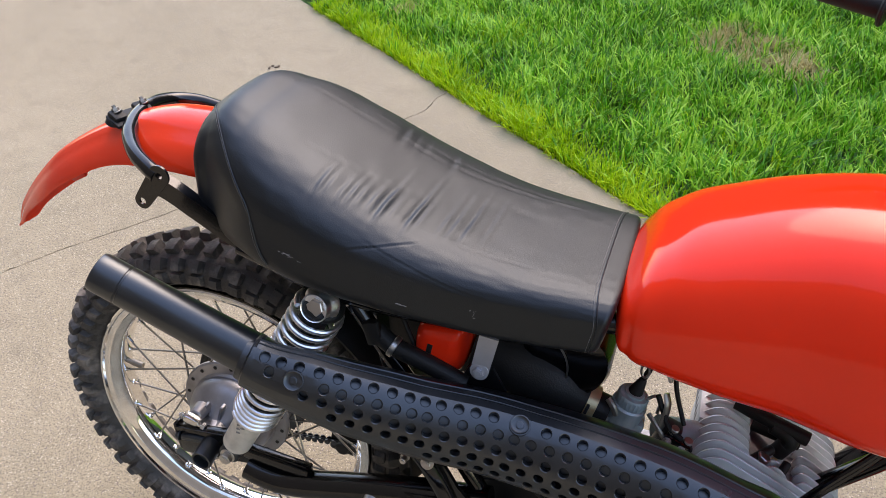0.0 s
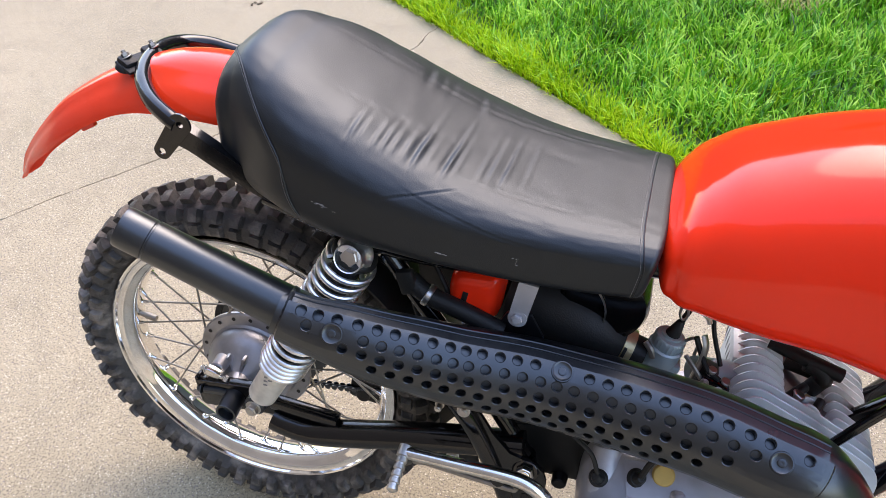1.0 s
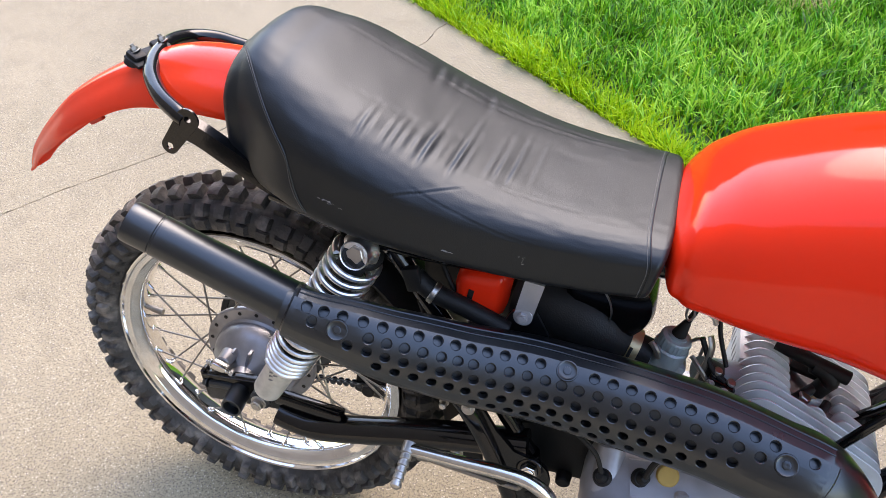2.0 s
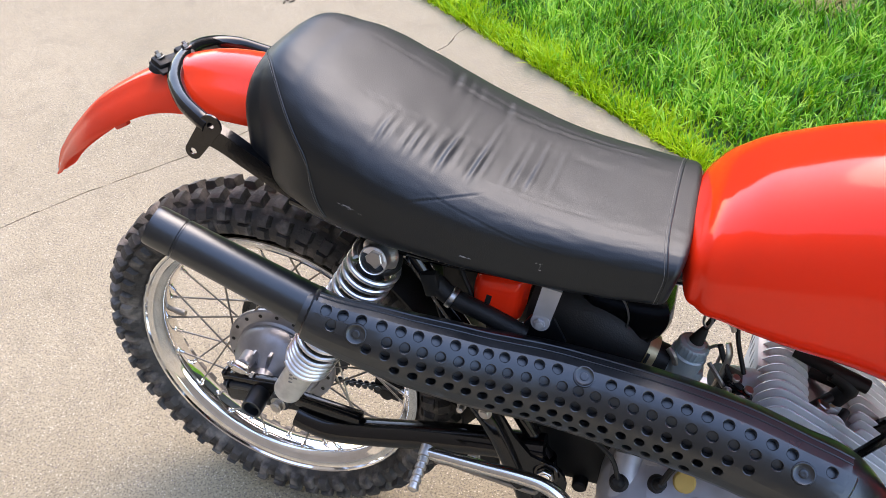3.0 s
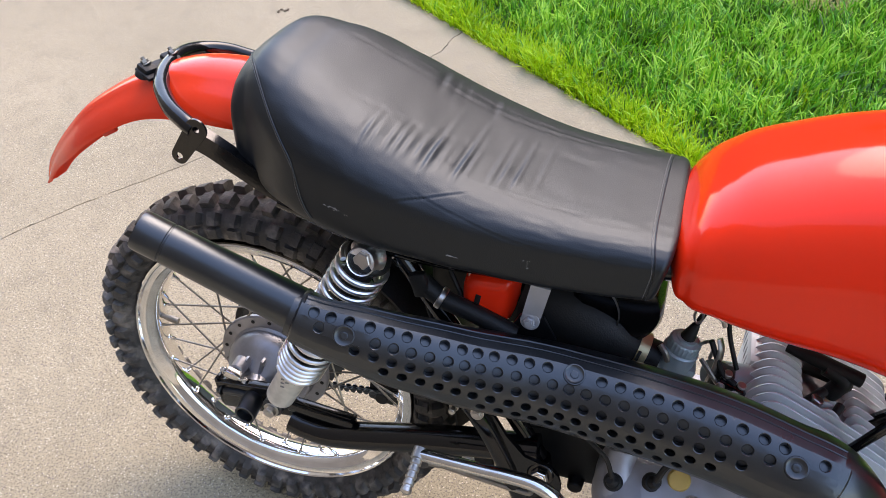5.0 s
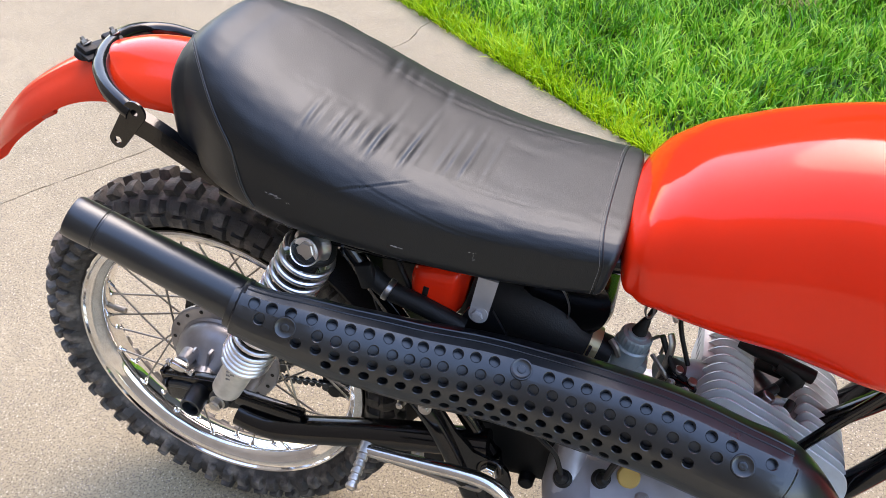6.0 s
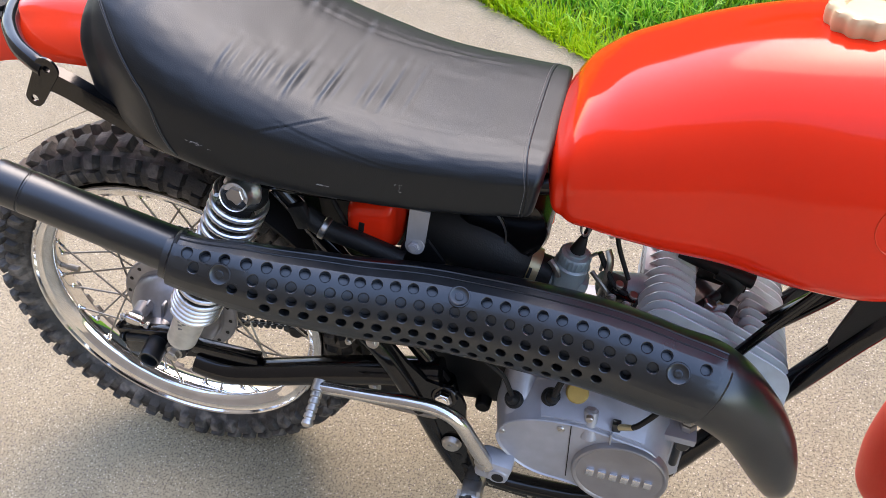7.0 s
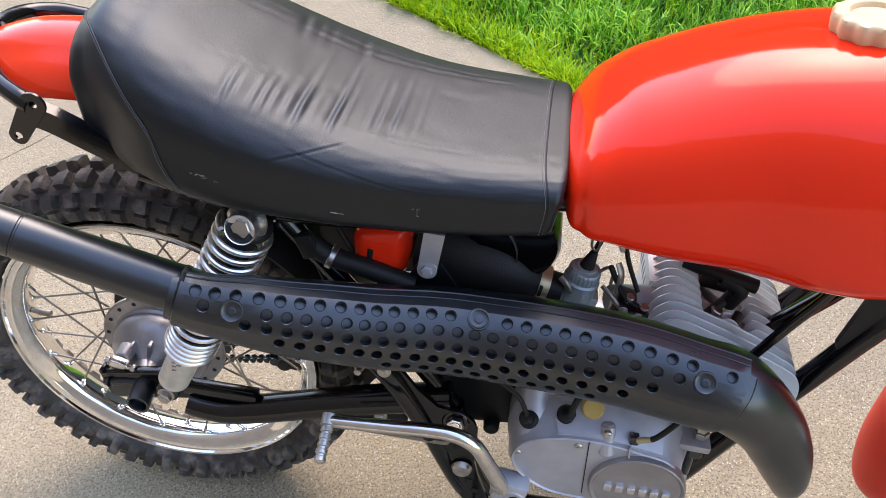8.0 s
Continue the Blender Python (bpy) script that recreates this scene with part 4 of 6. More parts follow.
# ---- shock absorbers ----
SPRING = material("bright_spring_chrome", (0.93, 0.94, 0.96), 0.33, 1.0, vary=0.04, grain=30, rough_vary=0.06)
def shock(side):
    top, low = Vector((0.241, side * 0.126, 0.652)), Vector((0.066, side * 0.122, 0.345))
    t = (low - top).normalized()
    n = t.orthogonal().normalized()
    m = t.cross(n)
    L = (low - top).length
    bm = B()
    drum(bm, top + t * 0.015, top + t * L * 0.74, 0.0185, seg=24)
    S = part("shock_absorber", bm, MATTE, BIKE, "shock absorber with a bright chrome coil spring")
    bm = B()
    a0, R, w = 0.010, 0.0312, 0.0038
    turns, tight = 17.0, 4.0
    rings = []
    steps = int(turns * 26)
    for k in range(steps + 1):
        f = k / steps
        th = 2 * math.pi * turns * f
        # the last coils lie close together
        u = f * turns
        along = 0.0155 * u if u < turns - tight else 0.0155 * (turns - tight) + 0.0092 * (u - turns + tight)
        q = top + t * (a0 + along) + (n * math.cos(th) + m * math.sin(th)) * R
        out = (n * math.cos(th) + m * math.sin(th))
        rings.append([q + (out * math.cos(v) + t * math.sin(v)) * w for v in (2 * math.pi * j / 10 for j in range(10))])
    loft(bm, rings)
    part("spring", bm, SPRING, S, "chrome coil spring")
    bm = B()
    prof = [(0.012, -0.006), (0.020, -0.005), (0.0265, -0.002), (0.0290, 0.001), (0.0295, 0.004), (0.0285, 0.007), (0.024, 0.008)]
    loft(bm, [[top + t * h + (n * math.cos(w) + m * math.sin(w)) * r for w in (2 * math.pi * k / 36 for k in range(36))] for r, h in prof])
    part("spring_cap", bm, MATTE, S, "black spring seat")
    bm = B()
    o = Vector((0, side, 0))
    rr = [(0.0150, -0.004), (0.0235, 0.004), (0.0245, 0.008), (0.0225, 0.013), (0.0195, 0.0165), (0.0180, 0.020), (0.0182, 0.027), (0.0176, 0.0285), (0.0166, 0.0275), (0.0162, 0.021), (0.0100, 0.0205)]
    u, v = (Vector((1, 0, 0)), (Vector((0, 0, 1)) - o * 0.3).normalized())
    o = (o + Vector((0, 0, 0.28))).normalized()
    loft(bm, [[top + o * h + (u * math.cos(a) + v * math.sin(a)) * r for a in (2 * math.pi * k / 36 for k in range(36))] for r, h in rr])
    part("dome_washer", bm, SPRING, S, "bright chrome domed cup")
    bm = B()
    drum(bm, top + o * 0.018, top + o * 0.0270, 0.0112, seg=6, bevel=0.0012)
    part("bolt", bm, STEEL, S, "worn hexagon bolt head")
    bm = B()
    drum(bm, top + t * 0.250, top + t * 0.256, 0.032, 0.026, 28, 0.002)
    drum(bm, top + t * 0.252, low - t * 0.021, 0.0225, 0.0212, 28, 0.003)
    part("lower_body", bm, PRIMER, S, "worn cream lower body with printed marks")
    for k in range(4):
        bm = B()
        q = top + t * (0.246 + 0.006 * (k % 2)) + Vector((-0.008 + 0.006 * k, side * 0.0, 0))
        dirn = Vector((-0.25 + 0.13 * k, side * 1.0, 0.35)).normalized()
        dirn = (dirn - t * dirn.dot(t)).normalized()
        c = top + t * (0.268 + 0.0065 * (k % 3)) + dirn * 0.0222
        block(bm, (0.006, 0.0012, 0.0022), Matrix.Translation(c), 0)
        part("marking_bar", bm, THREAD, S)
    o = Vector((0, side, 0))
    bm = B()
    drum(bm, low - o * 0.012, low + o * 0.012, 0.016, seg=24, bevel=0.003)
    part("lower_eye", bm, SATIN, S)
    bm = B()
    hexbolt(bm, low + o * 0.012, o, 0.0095, 0.008, 0.012)
    part("bolt", bm, STEEL, S, "worn hexagon bolt head")


shock(-1)
shock(1)

# ---- frame ----
bm = B()
tube(bm, [(0.366, -0.141, 0.462), (0.388, -0.139, 0.425), (0.412, -0.137, 0.372), (0.434, -0.135, 0.315), (0.450, -0.132, 0.262), (0.468, -0.127, 0.205), (0.492, -0.120, 0.150)], 0.0132, seg=16)
FRAME = part("frame", bm, GLOSS, BIKE, "glossy black tubular steel frame")
for side in (-1, 1):
    bm = B()
    tube(bm, [(0.46, side * 0.105, 0.345), (0.475, side * 0.105, 0.24), (0.51, side * 0.10, 0.145), (0.60, side * 0.095, 0.118), (0.69, side * 0.092, 0.125), (0.755, side * 0.082, 0.188), (0.826, side * 0.074, 0.297), (0.885, side * 0.071, 0.389), (0.936, side * 0.069, 0.472), (0.986, side * 0.064, 0.55), (1.08, side * 0.02, 0.685)], 0.0150, seg=14, per=6)
    part("cradle_tube", bm, GLOSS, FRAME)
    bm = B()
    tube(bm, [(1.08, side * 0.012, 0.74), (0.95, side * 0.03, 0.66), (0.80, side * 0.05, 0.655), (0.60, side * 0.075, 0.668), (0.50, side * 0.088, 0.660), (0.42, side * 0.095, 0.645), (0.26, side * 0.105, 0.655), (0.12, side * 0.108, 0.70)], 0.0125, seg=12)
    part("top_rail", bm, GLOSS, FRAME)
    bm = B()
    tube(bm, [(0.27, side * 0.103, 0.645), (0.34, side * 0.105, 0.54), (0.42, side * 0.108, 0.42), (0.46, side * 0.108, 0.35)], 0.0115, seg=12)
    part("rear_upright", bm, GLOSS, FRAME)
bm = B()
OUTLINE = [(0.380, 0.448), (0.397, 0.448), (0.4047, 0.4346), (0.420, 0.407), (0.4446, 0.3770), (0.462, 0.3715), (0.4792, 0.3670), (0.491, 0.354), (0.4958, 0.3365), (0.4955, 0.306), (0.491, 0.27), (0.496, 0.235), (0.508, 0.19), (0.516, 0.15), (0.49, 0.145), (0.462, 0.21), (0.440, 0.29), (0.410, 0.37)]
plate(bm, OUTLINE, 0.006, pose(0, -0.136, 0, 90, 0, 0))
part("pivot_plate", bm, GLOSS, FRAME, "glossy black pivot plate")
bm = B()
drum(bm, (0.468, -0.138, 0.3525), (0.468, -0.1425, 0.3535), 0.0185, 0.0175, 32, 0.0015)
part("pivot_washer", bm, GLOSS, FRAME, "black pivot washer")
bm = B()
drum(bm, (0.468, -0.142, 0.3535), (0.468, -0.150, 0.3545), 0.0128, 0.0120, 6, 0.0018)
drum(bm, (0.468, -0.149, 0.3545), (0.468, -0.1515, 0.3550), 0.0095, 0.0070, 20, 0.001)
part("bolt", bm, CHROME, FRAME, "chromed pivot bolt")
bm = B()
drum(bm, (0.474, -0.140, 0.258), (0.474, -0.149, 0.258), 0.0145, 0.0125, 28, 0.002)
drum(bm, (0.474, -0.149, 0.258), (0.474, -0.1505, 0.258), 0.004, seg=12)
part("bolt", bm, STEEL, FRAME, "wide dull bolt head")
for x, z in ((0.469, 0.300), (0.482, 0.226), (0.490, 0.205)):
    bm = B()
    drum(bm, (x, -0.1391, z), (x, -0.1399, z), 0.005, seg=14)
    part("plate_hole", bm, MATTE, FRAME)
# skid bar with punched holes
bm = B()
m = Matrix.Translation((0.590, -0.098, 0.112)) @ Matrix.Rotation(radians(11), 4, "Y")
block(bm, (0.20, 0.022, 0.020), m, 0.003)
part("skid_bar", bm, GLOSS, FRAME)
for k in range(4):
    bm = B()
    p = m @ Vector((-0.070 + 0.030 * k, -0.0112, 0.001))
    drum(bm, p, p + Vector((0, -0.0006, 0)), 0.0045, seg=12)
    part("punched_hole", bm, CONCRETE, FRAME, "punched hole")
bm = B()
tube(bm, [(0.648, -0.108, 0.098), (0.645, -0.112, 0.065), (0.655, -0.114, 0.045), (0.668, -0.112, 0.060), (0.672, -0.108, 0.092)], 0.0045, seg=8)
part("skid_hook", bm, GLOSS, FRAME)
# gusset by the steering head, and thin cables on a brace
bm = B()
plate(bm, [(-0.004, 0.040), (-0.028, -0.064), (-0.026, -0.072), (-0.012, -0.080), (0.035, 0.000), (0.065, 0.075)], 0.008, pose(0.945, -0.072, 0.545, 90, 0, 0))
part("gusset", bm, MATTE, FRAME, "black steel gusset plate")
bm = B()
tube(bm, [(0.80, -0.005, 0.37), (0.88, -0.004, 0.452), (0.94, 0.0, 0.515), (1.0, 0.0, 0.60)], 0.013, seg=12)
part("brace", bm, GLOSS, FRAME)
for dy, dz, r in ((0, 0, 0.0045), (0.002, -0.009, 0.0055)):
    bm = B()
    tube(bm, [(0.785, -0.105 + dy, 0.425 + dz), (0.815, -0.098 + dy, 0.468 + dz), (0.85, -0.092 + dy, 0.520 + dz), (0.885, -0.085 + dy, 0.567 + dz), (0.92, -0.07 + dy, 0.615 + dz)], r, seg=10)
    part("cable", bm, GLOSS, FRAME, "black sheathed cable")

# ---- foot peg, kick starter, brake rod ----
bm = B()
drum(bm, (0.502, -0.118, 0.150), (0.502, -0.150, 0.158), 0.015, seg=20, bevel=0.003)
block(bm, (0.030, 0.030, 0.024), pose(0.502, -0.150, 0.160, 8, 0, 0), 0.004)
PEG = part("foot_peg", bm, STEEL, BIKE, "serrated steel foot peg")
for dx in (-0.014, 0.014):
    bm = B()
    n = 16
    prof = []
    for k in range(n + 1):
        y = -0.160 - 0.085 * k / n
        prof += [(y, 0.172 if k % 2 else 0.177)]
    lo = [Vector((0.500 + dx, y, 0.150)) for y, z in prof]
    hi = [Vector((0.500 + dx, y, z)) for y, z in prof]
    w = Vector((0.0025, 0, 0))
    loft(bm, [[a - w, a + w, b + w, b - w] for a, b in zip(lo, hi)])
    part("serrated_edge", bm, STEEL, PEG)
bm = B()
tube(bm, [(0.500, -0.155, 0.158), (0.500, -0.18, 0.160), (0.497, -0.215, 0.158), (0.495, -0.243, 0.156)], [0.013, 0.010, 0.008, 0.009], seg=12)
part("peg_web", bm, STEEL, PEG)
bm = B()
tube(bm, [(0.535, -0.186, 0.284), (0.5235, -0.187, 0.312), (0.5142, -0.188, 0.336), (0.4995, -0.189, 0.3700), (0.474, -0.190, 0.3895), (0.44, -0.190, 0.3940), (0.40, -0.1905, 0.3945), (0.36, -0.191, 0.3955), (0.320, -0.191, 0.3960)], [0.0105, 0.0102, 0.0099, 0.0096, 0.0094, 0.0092, 0.0090, 0.0088, 0.0086], seg=16, per=6)
KICK = part("kick_starter", bm, WORN_CHROME, BIKE, "chromed kick starter lever folded back")
bm = B()
block(bm, (0.046, 0.030, 0.040), pose(0.542, -0.176, 0.276, 0, 16, 0), 0.007)
drum(bm, (0.548, -0.170, 0.272), (0.548, -0.193, 0.272), 0.015, seg=24, bevel=0.003)
part("knuckle", bm, ALLOY, KICK, "cast alloy kick starter knuckle")
bm = B()
drum(bm, (0.549, -0.1932, 0.271), (0.549, -0.1938, 0.271), 0.008, seg=20)
part("bore", bm, MATTE, KICK)
bm = B()
drum(bm, (0.531, -0.186, 0.286), (0.527, -0.186, 0.297), 0.0115, seg=20, bevel=0.002)
part("collar", bm, STEEL, KICK)
bm = B()
prof = [(0.0092, 0.0), (0.0092, 0.014), (0.0060, 0.015)]
for k in range(5):
    h = 0.016 + 0.0092 * k
    prof += [(0.0060, h), (0.0072, h + 0.0008), (0.0076, h + 0.0058), (0.0060, h + 0.0070)]
prof = [(0.004, -0.0005)] + prof + [(0.004, 0.0615)]
way = Vector((-0.03, -0.92, -0.38)).normalized()
u = way.orthogonal().normalized()
v = way.cross(u)
loft(bm, [[Vector((0.3175, -0.184, 0.399)) + way * h + (u * math.cos(w) + v * math.sin(w)) * r for w in (2 * math.pi * k / 18 for k in range(18))] for r, h in prof])
part("pedal", bm, STEEL, KICK, "ribbed folding pedal")
bm = B()
tube(bm, [(0.150, -0.085, 0.285), (0.2467, -0.100, 0.298), (0.3144, -0.128, 0.308)], 0.0021, seg=8)
tube(bm, [(0.312, -0.128, 0.3078), (0.39, -0.140, 0.3140), (0.448, -0.146, 0.3160), (0.457, -0.146, 0.3180), (0.4584, -0.146, 0.3245)], 0.0038, seg=10)
block(bm, (0.018, 0.009, 0.010), pose(0.315, -0.128, 0.308, 0, -4, 0), 0.002)
part("brake_rod", bm, SPOKE, BIKE, "thin steel brake rod")
bm = B()
block(bm, (0.105, 0.006, 0.034), pose(0.345, -0.116, 0.322, 0, -12, 0), 0.004)
GUARD = part("chain_plate", bm, MATTE, BIKE, "black plate under the swingarm")
bm = B()
hexbolt(bm, (0.362, -0.119, 0.3245), (0, -1, 0.1), 0.0060, 0.004, 0.0092)
part("bolt", bm, STEEL, GUARD)

# ---- chain, sprocket and tensioner on the far side ----
bm = B()
prof = []
rings_o, rings_i = [], []
N = 48
for k in range(N * 4):
    w = 2 * math.pi * k / (N * 4)
    r = 0.098 + (0.004 if k % 4 in (1, 2) else -0.001)
    rings_o.append((r * math.cos(w), r * math.sin(w)))
    rings_i.append((0.072 * math.cos(w), 0.072 * math.sin(w)))
for y in (0.050, 0.055):
    vo = [bm.verts.new((AX + x, y, AZ + z)) for x, z in rings_o]
    vi = [bm.verts.new((AX + x, y, AZ + z)) for x, z in rings_i]
    for k in range(len(vo)):
        j = (k + 1) % len(vo)
        bm.faces.new((vo[k], vo[j], vi[j], vi[k]))
part("sprocket", bm, SATIN, BIKE, "steel rear sprocket")
bm = B()
run = [(AX + 0.1 * math.cos(radians(a)), 0.0525, AZ + 0.1 * math.sin(radians(a))) for a in range(95, 270, 8)]
run += [(0.2, 0.0525, 0.235), (0.42, 0.0525, 0.268)] + [(0.555, 0.0525, 0.285), (0.585, 0.0525, 0.31), (0.56, 0.0525, 0.335)] + [(0.4, 0.0525, 0.365), (0.2, 0.0525, 0.392), (AX - 0.008, 0.0525, AZ + 0.1)]
pts = smooth_path(run, 4)
for a, b in zip(pts[::1], pts[1::1]):
    a, b = Vector(a), Vector(b)
    n = max(1, round((b - a).length / 0.0127))
    for i in range(n):
        p, q = a.lerp(b, i / n), a.lerp(b, (i + 1) / n)
        if (q - p).length > 0.002:
            for y in (-0.0045, 0.0045):
                drum(bm, p + Vector((0, y - 0.0008, 0)), p + Vector((0, y + 0.0008, 0)), 0.0052, seg=8)
            tube(bm, [tuple(p), tuple(q)], 0.0032, seg=6)
tagged(part("chain", bm, SATIN, BIKE, "greasy drive chain"), kind="stuff")
bm = B()
block(bm, (0.055, 0.02, 0.045), pose(0.158, 0.066, 0.222, 0, 10, 0), 0.006)
drum(bm, (0.160, 0.058, 0.225), (0.160, 0.040, 0.225), 0.012, seg=18, bevel=0.002)
part("chain_guide", bm, MATTE, BIKE, "black chain guide block")

# ---- engine ----
DISH = material("dull_round_cover", (0.38, 0.37, 0.385), 0.40, 0.8, vary=0.12, grain=50, bump=0.06, fine=900, stain=(0.27, 0.26, 0.26), stain_scale=14)
BRIGHT = material("polished_alloy", (0.72, 0.72, 0.73), 0.25, 0.9, vary=0.06, grain=60)
bm = B()
block(bm, (0.255, 0.20, 0.185), pose(0.660, 0.0, 0.285), 0.022)
block(bm, (0.12, 0.15, 0.10), pose(0.745, 0.0, 0.375, 0, 28, 0), 0.015)
ENGINE = part("engine", bm, ALLOY, BIKE, "dull cast alloy two-stroke engine")


def closed_curve(points, per=6):
    p = [np.array(q, float) for q in points]
    n = len(p)
    out = []
    for i in range(n):
        a, b, c, d = p[i - 1], p[i], p[(i + 1) % n], p[(i + 2) % n]
        for k in range(per):
            t = k / per
            out.append(0.5 * (2*b + (c - a)*t + (2*a - 5*b + 4*c - d)*t*t + (3*b - a - 3*c + d)*t**3))
    return out


BIG = [(0.535, 0.315), (0.538, 0.36), (0.554, 0.386), (0.59, 0.396), (0.65, 0.402), (0.705, 0.397), (0.742, 0.376), (0.762, 0.325), (0.760, 0.27), (0.738, 0.232), (0.70, 0.224), (0.64, 0.240), (0.585, 0.256), (0.550, 0.280)]
FACE = [(0.543, 0.322), (0.547, 0.344), (0.563, 0.363), (0.60, 0.375), (0.65, 0.374), (0.70, 0.360), (0.738, 0.345), (0.755, 0.31), (0.752, 0.27), (0.732, 0.240), (0.70, 0.236), (0.64, 0.255), (0.592, 0.266), (0.558, 0.292)]
bm = B()
big, face = closed_curve(BIG), closed_curve(FACE)
mid = (0.65, 0.30)
rings = []
for f, y, k in ((0, -0.085, 1.0), (0, -0.114, 1.0), (0.0, -0.117, 1.004), (0.02, -0.120, 1.002), (0.08, -0.124, 0.995), (0.5, -0.144, 0.99), (0.90, -0.163, 0.992), (0.97, -0.1685, 1.0), (1.0, -0.1700, 0.994), (1.0, -0.1690, 0.983), (1.0, -0.1678, 0.965), (1.0, -0.1678, 0.6)):
    rings.append([Vector((mid[0] + ((1 - f) * b[0] + f * c[0] - mid[0]) * k, y, mid[1] + ((1 - f) * b[1] + f * c[1] - mid[1]) * k)) for b, c in zip(big, face)])
loft(bm, rings)
part("clutch_cover", bm, ALLOY, ENGINE, "cast alloy right engine cover", sharp=24)
# raised pad on the sloping shoulder of the cover
bm = B()
pad = [k for k in range(len(big)) if 0.587 < big[k][0] < 0.735 and big[k][1] > 0.375]
rings = []
for k in pad:
    p, q = Vector((big[k][0], -0.118, big[k][1])), Vector((face[k][0], -0.1655, face[k][1]))
    n = Vector((0, -0.62, 0.78))
    ring = [p.lerp(q, f) for f in (0.02, 0.06, 0.35, 0.65, 0.94, 0.98)]
    rings.append([v + n * (0.0028 if 0 < j < 5 else 0.0) for j, v in enumerate(ring)] + [v - n * 0.004 for v in ring[::-1]])
loft(bm, rings)
part("cover_pad", bm, ALLOY, ENGINE, "raised pad of the engine cover", sharp=24)
bm = B()
C0 = (0.7025, -0.166, 0.2935)
lathe(bm, [(0.0612, 0.004), (0.0612, -0.006), (0.0600, -0.0092), (0.0582, -0.0102), (0.0560, -0.0092), (0.0545, -0.0078), (0.03, -0.0075), (0.001, -0.0075)], 72, centre=C0)
part("round_cover", bm, DISH, ENGINE, "round alloy cover with raised rim")
for k in range(6):
    bm = B()
    w, h = 0.0100, 0.0130
    p = Matrix.Translation((C0[0] - 0.0365 + 0.0146 * k, C0[1] - 0.0088, C0[2] + 0.002 - 0.0016 * k)) @ Matrix.Rotation(radians(6), 4, "Y")
    block(bm, (w, 0.0045, h), p, 0.0008)
    part("raised_bar", bm, BRIGHT, ENGINE, "polished raised bar")
# strengthening ribs, split line and screw bosses
for a, b, r in (((0.568, -0.106, 0.398), (0.568, -0.150, 0.346), 0.021), ((0.660, -0.150, 0.390), (0.660, -0.167, 0.350), 0.0100)):
    bm = B()
    drum(bm, a, b, r * 0.9, r, 18, 0.003)
    part("boss", bm, ALLOY, ENGINE)
bm = B()
block(bm, (0.0012, 0.003, 0.105), pose(0.6365, -0.1675, 0.3205, 0, 1.5, 0), 0)
part("split_line", bm, MATTE, ENGINE)
for x, y, z in ((0.659, -0.165, 0.387), (0.6253, -0.168, 0.3635), (0.5500, -0.167, 0.3390)):
    bm = B()
    drum(bm, (x, y + 0.004, z), (x, y - 0.0025, z), 0.0050, seg=18, bevel=0.0012)
    block(bm, (0.0065, 0.0006, 0.0014), Matrix.Translation((x, y - 0.0028, z)) @ Matrix.Rotation(x * 9, 4, "Y"), 0)
    part("screw", bm, STEEL, ENGINE)
bm = B()
N0 = Vector((0, -0.70, 0.71))
c = Vector((0.640, -0.134, 0.396))
drum(bm, c - N0 * 0.004, c + N0 * 0.005, 0.0145, 0.0138, 28, 0.002)
part("filler_plug", bm, YELLOW, ENGINE, "yellowed plastic oil filler plug")
for base, way, path in (((0.562, -0.145, 0.378), (-0.25, -0.6, 0.75), [(0.560, -0.151, 0.392), (0.550, -0.147, 0.418), (0.532, -0.145, 0.436), (0.508, -0.135, 0.446), (0.485, -0.120, 0.450)]), ((0.609, -0.142, 0.389), (0.3, -0.6, 0.75), [(0.613, -0.150, 0.402), (0.622, -0.146, 0.428), (0.640, -0.145, 0.455)])):
    bm = B()
    q, w = Vector(base), Vector(way).normalized()
    drum(bm, q - w * 0.004, q + w * 0.005, 0.0130, 0.0120, 20, 0.002)
    drum(bm, q + w * 0.004, q + w * 0.016, 0.0085, 0.0055, 16, 0.001)
    part("grommet", bm, MATTE, ENGINE, "black rubber grommet")
    bm = B()
    tube(bm, path, 0.0032 if base[0] < 0.58 else 0.0042, seg=8)
    part("cable", bm, MATTE, ENGINE, "black cable")
bm = B()
tube(bm, [(0.711, -0.166, 0.386), (0.718, -0.167, 0.394), (0.732, -0.166, 0.413), (0.750, -0.160, 0.436), (0.768, -0.150, 0.455)], 0.0036, seg=8)
part("cable", bm, MATTE, ENGINE, "black clutch cable")
bm = B()
drum(bm, (0.694, -0.164, 0.380), (0.712, -0.166, 0.386), 0.0042, 0.0036, 12, 0.001)
part("cable_end", bm, BRASS, ENGINE, "brass cable end fitting")
bm = B()
block(bm, (0.011, 0.010, 0.015), pose(0.692, -0.160, 0.377, 0, 0, 0), 0.002)
part("lever_slot", bm, SATIN, ENGINE)
bm = B()
block(bm, (0.042, 0.050, 0.012), pose(0.770, -0.112, 0.338, 0, 8, 0), 0.003)
part("mounting_lug", bm, ALLOY, ENGINE)
bm = B()
drum(bm, (0.779, -0.118, 0.325), (0.779, -0.118, 0.392), 0.0055, seg=12)
drum(bm, (0.779, -0.118, 0.344), (0.779, -0.118, 0.354), 0.0105, seg=6, bevel=0.001)
drum(bm, (0.779, -0.118, 0.356), (0.779, -0.118, 0.366), 0.0095, seg=6, bevel=0.001)
part("stud", bm, STEEL, ENGINE, "steel stud with two nuts")
bm = B()
drum(bm, (0.777, -0.115, 0.310), (0.777, -0.124, 0.312), 0.0095, seg=16, bevel=0.002)
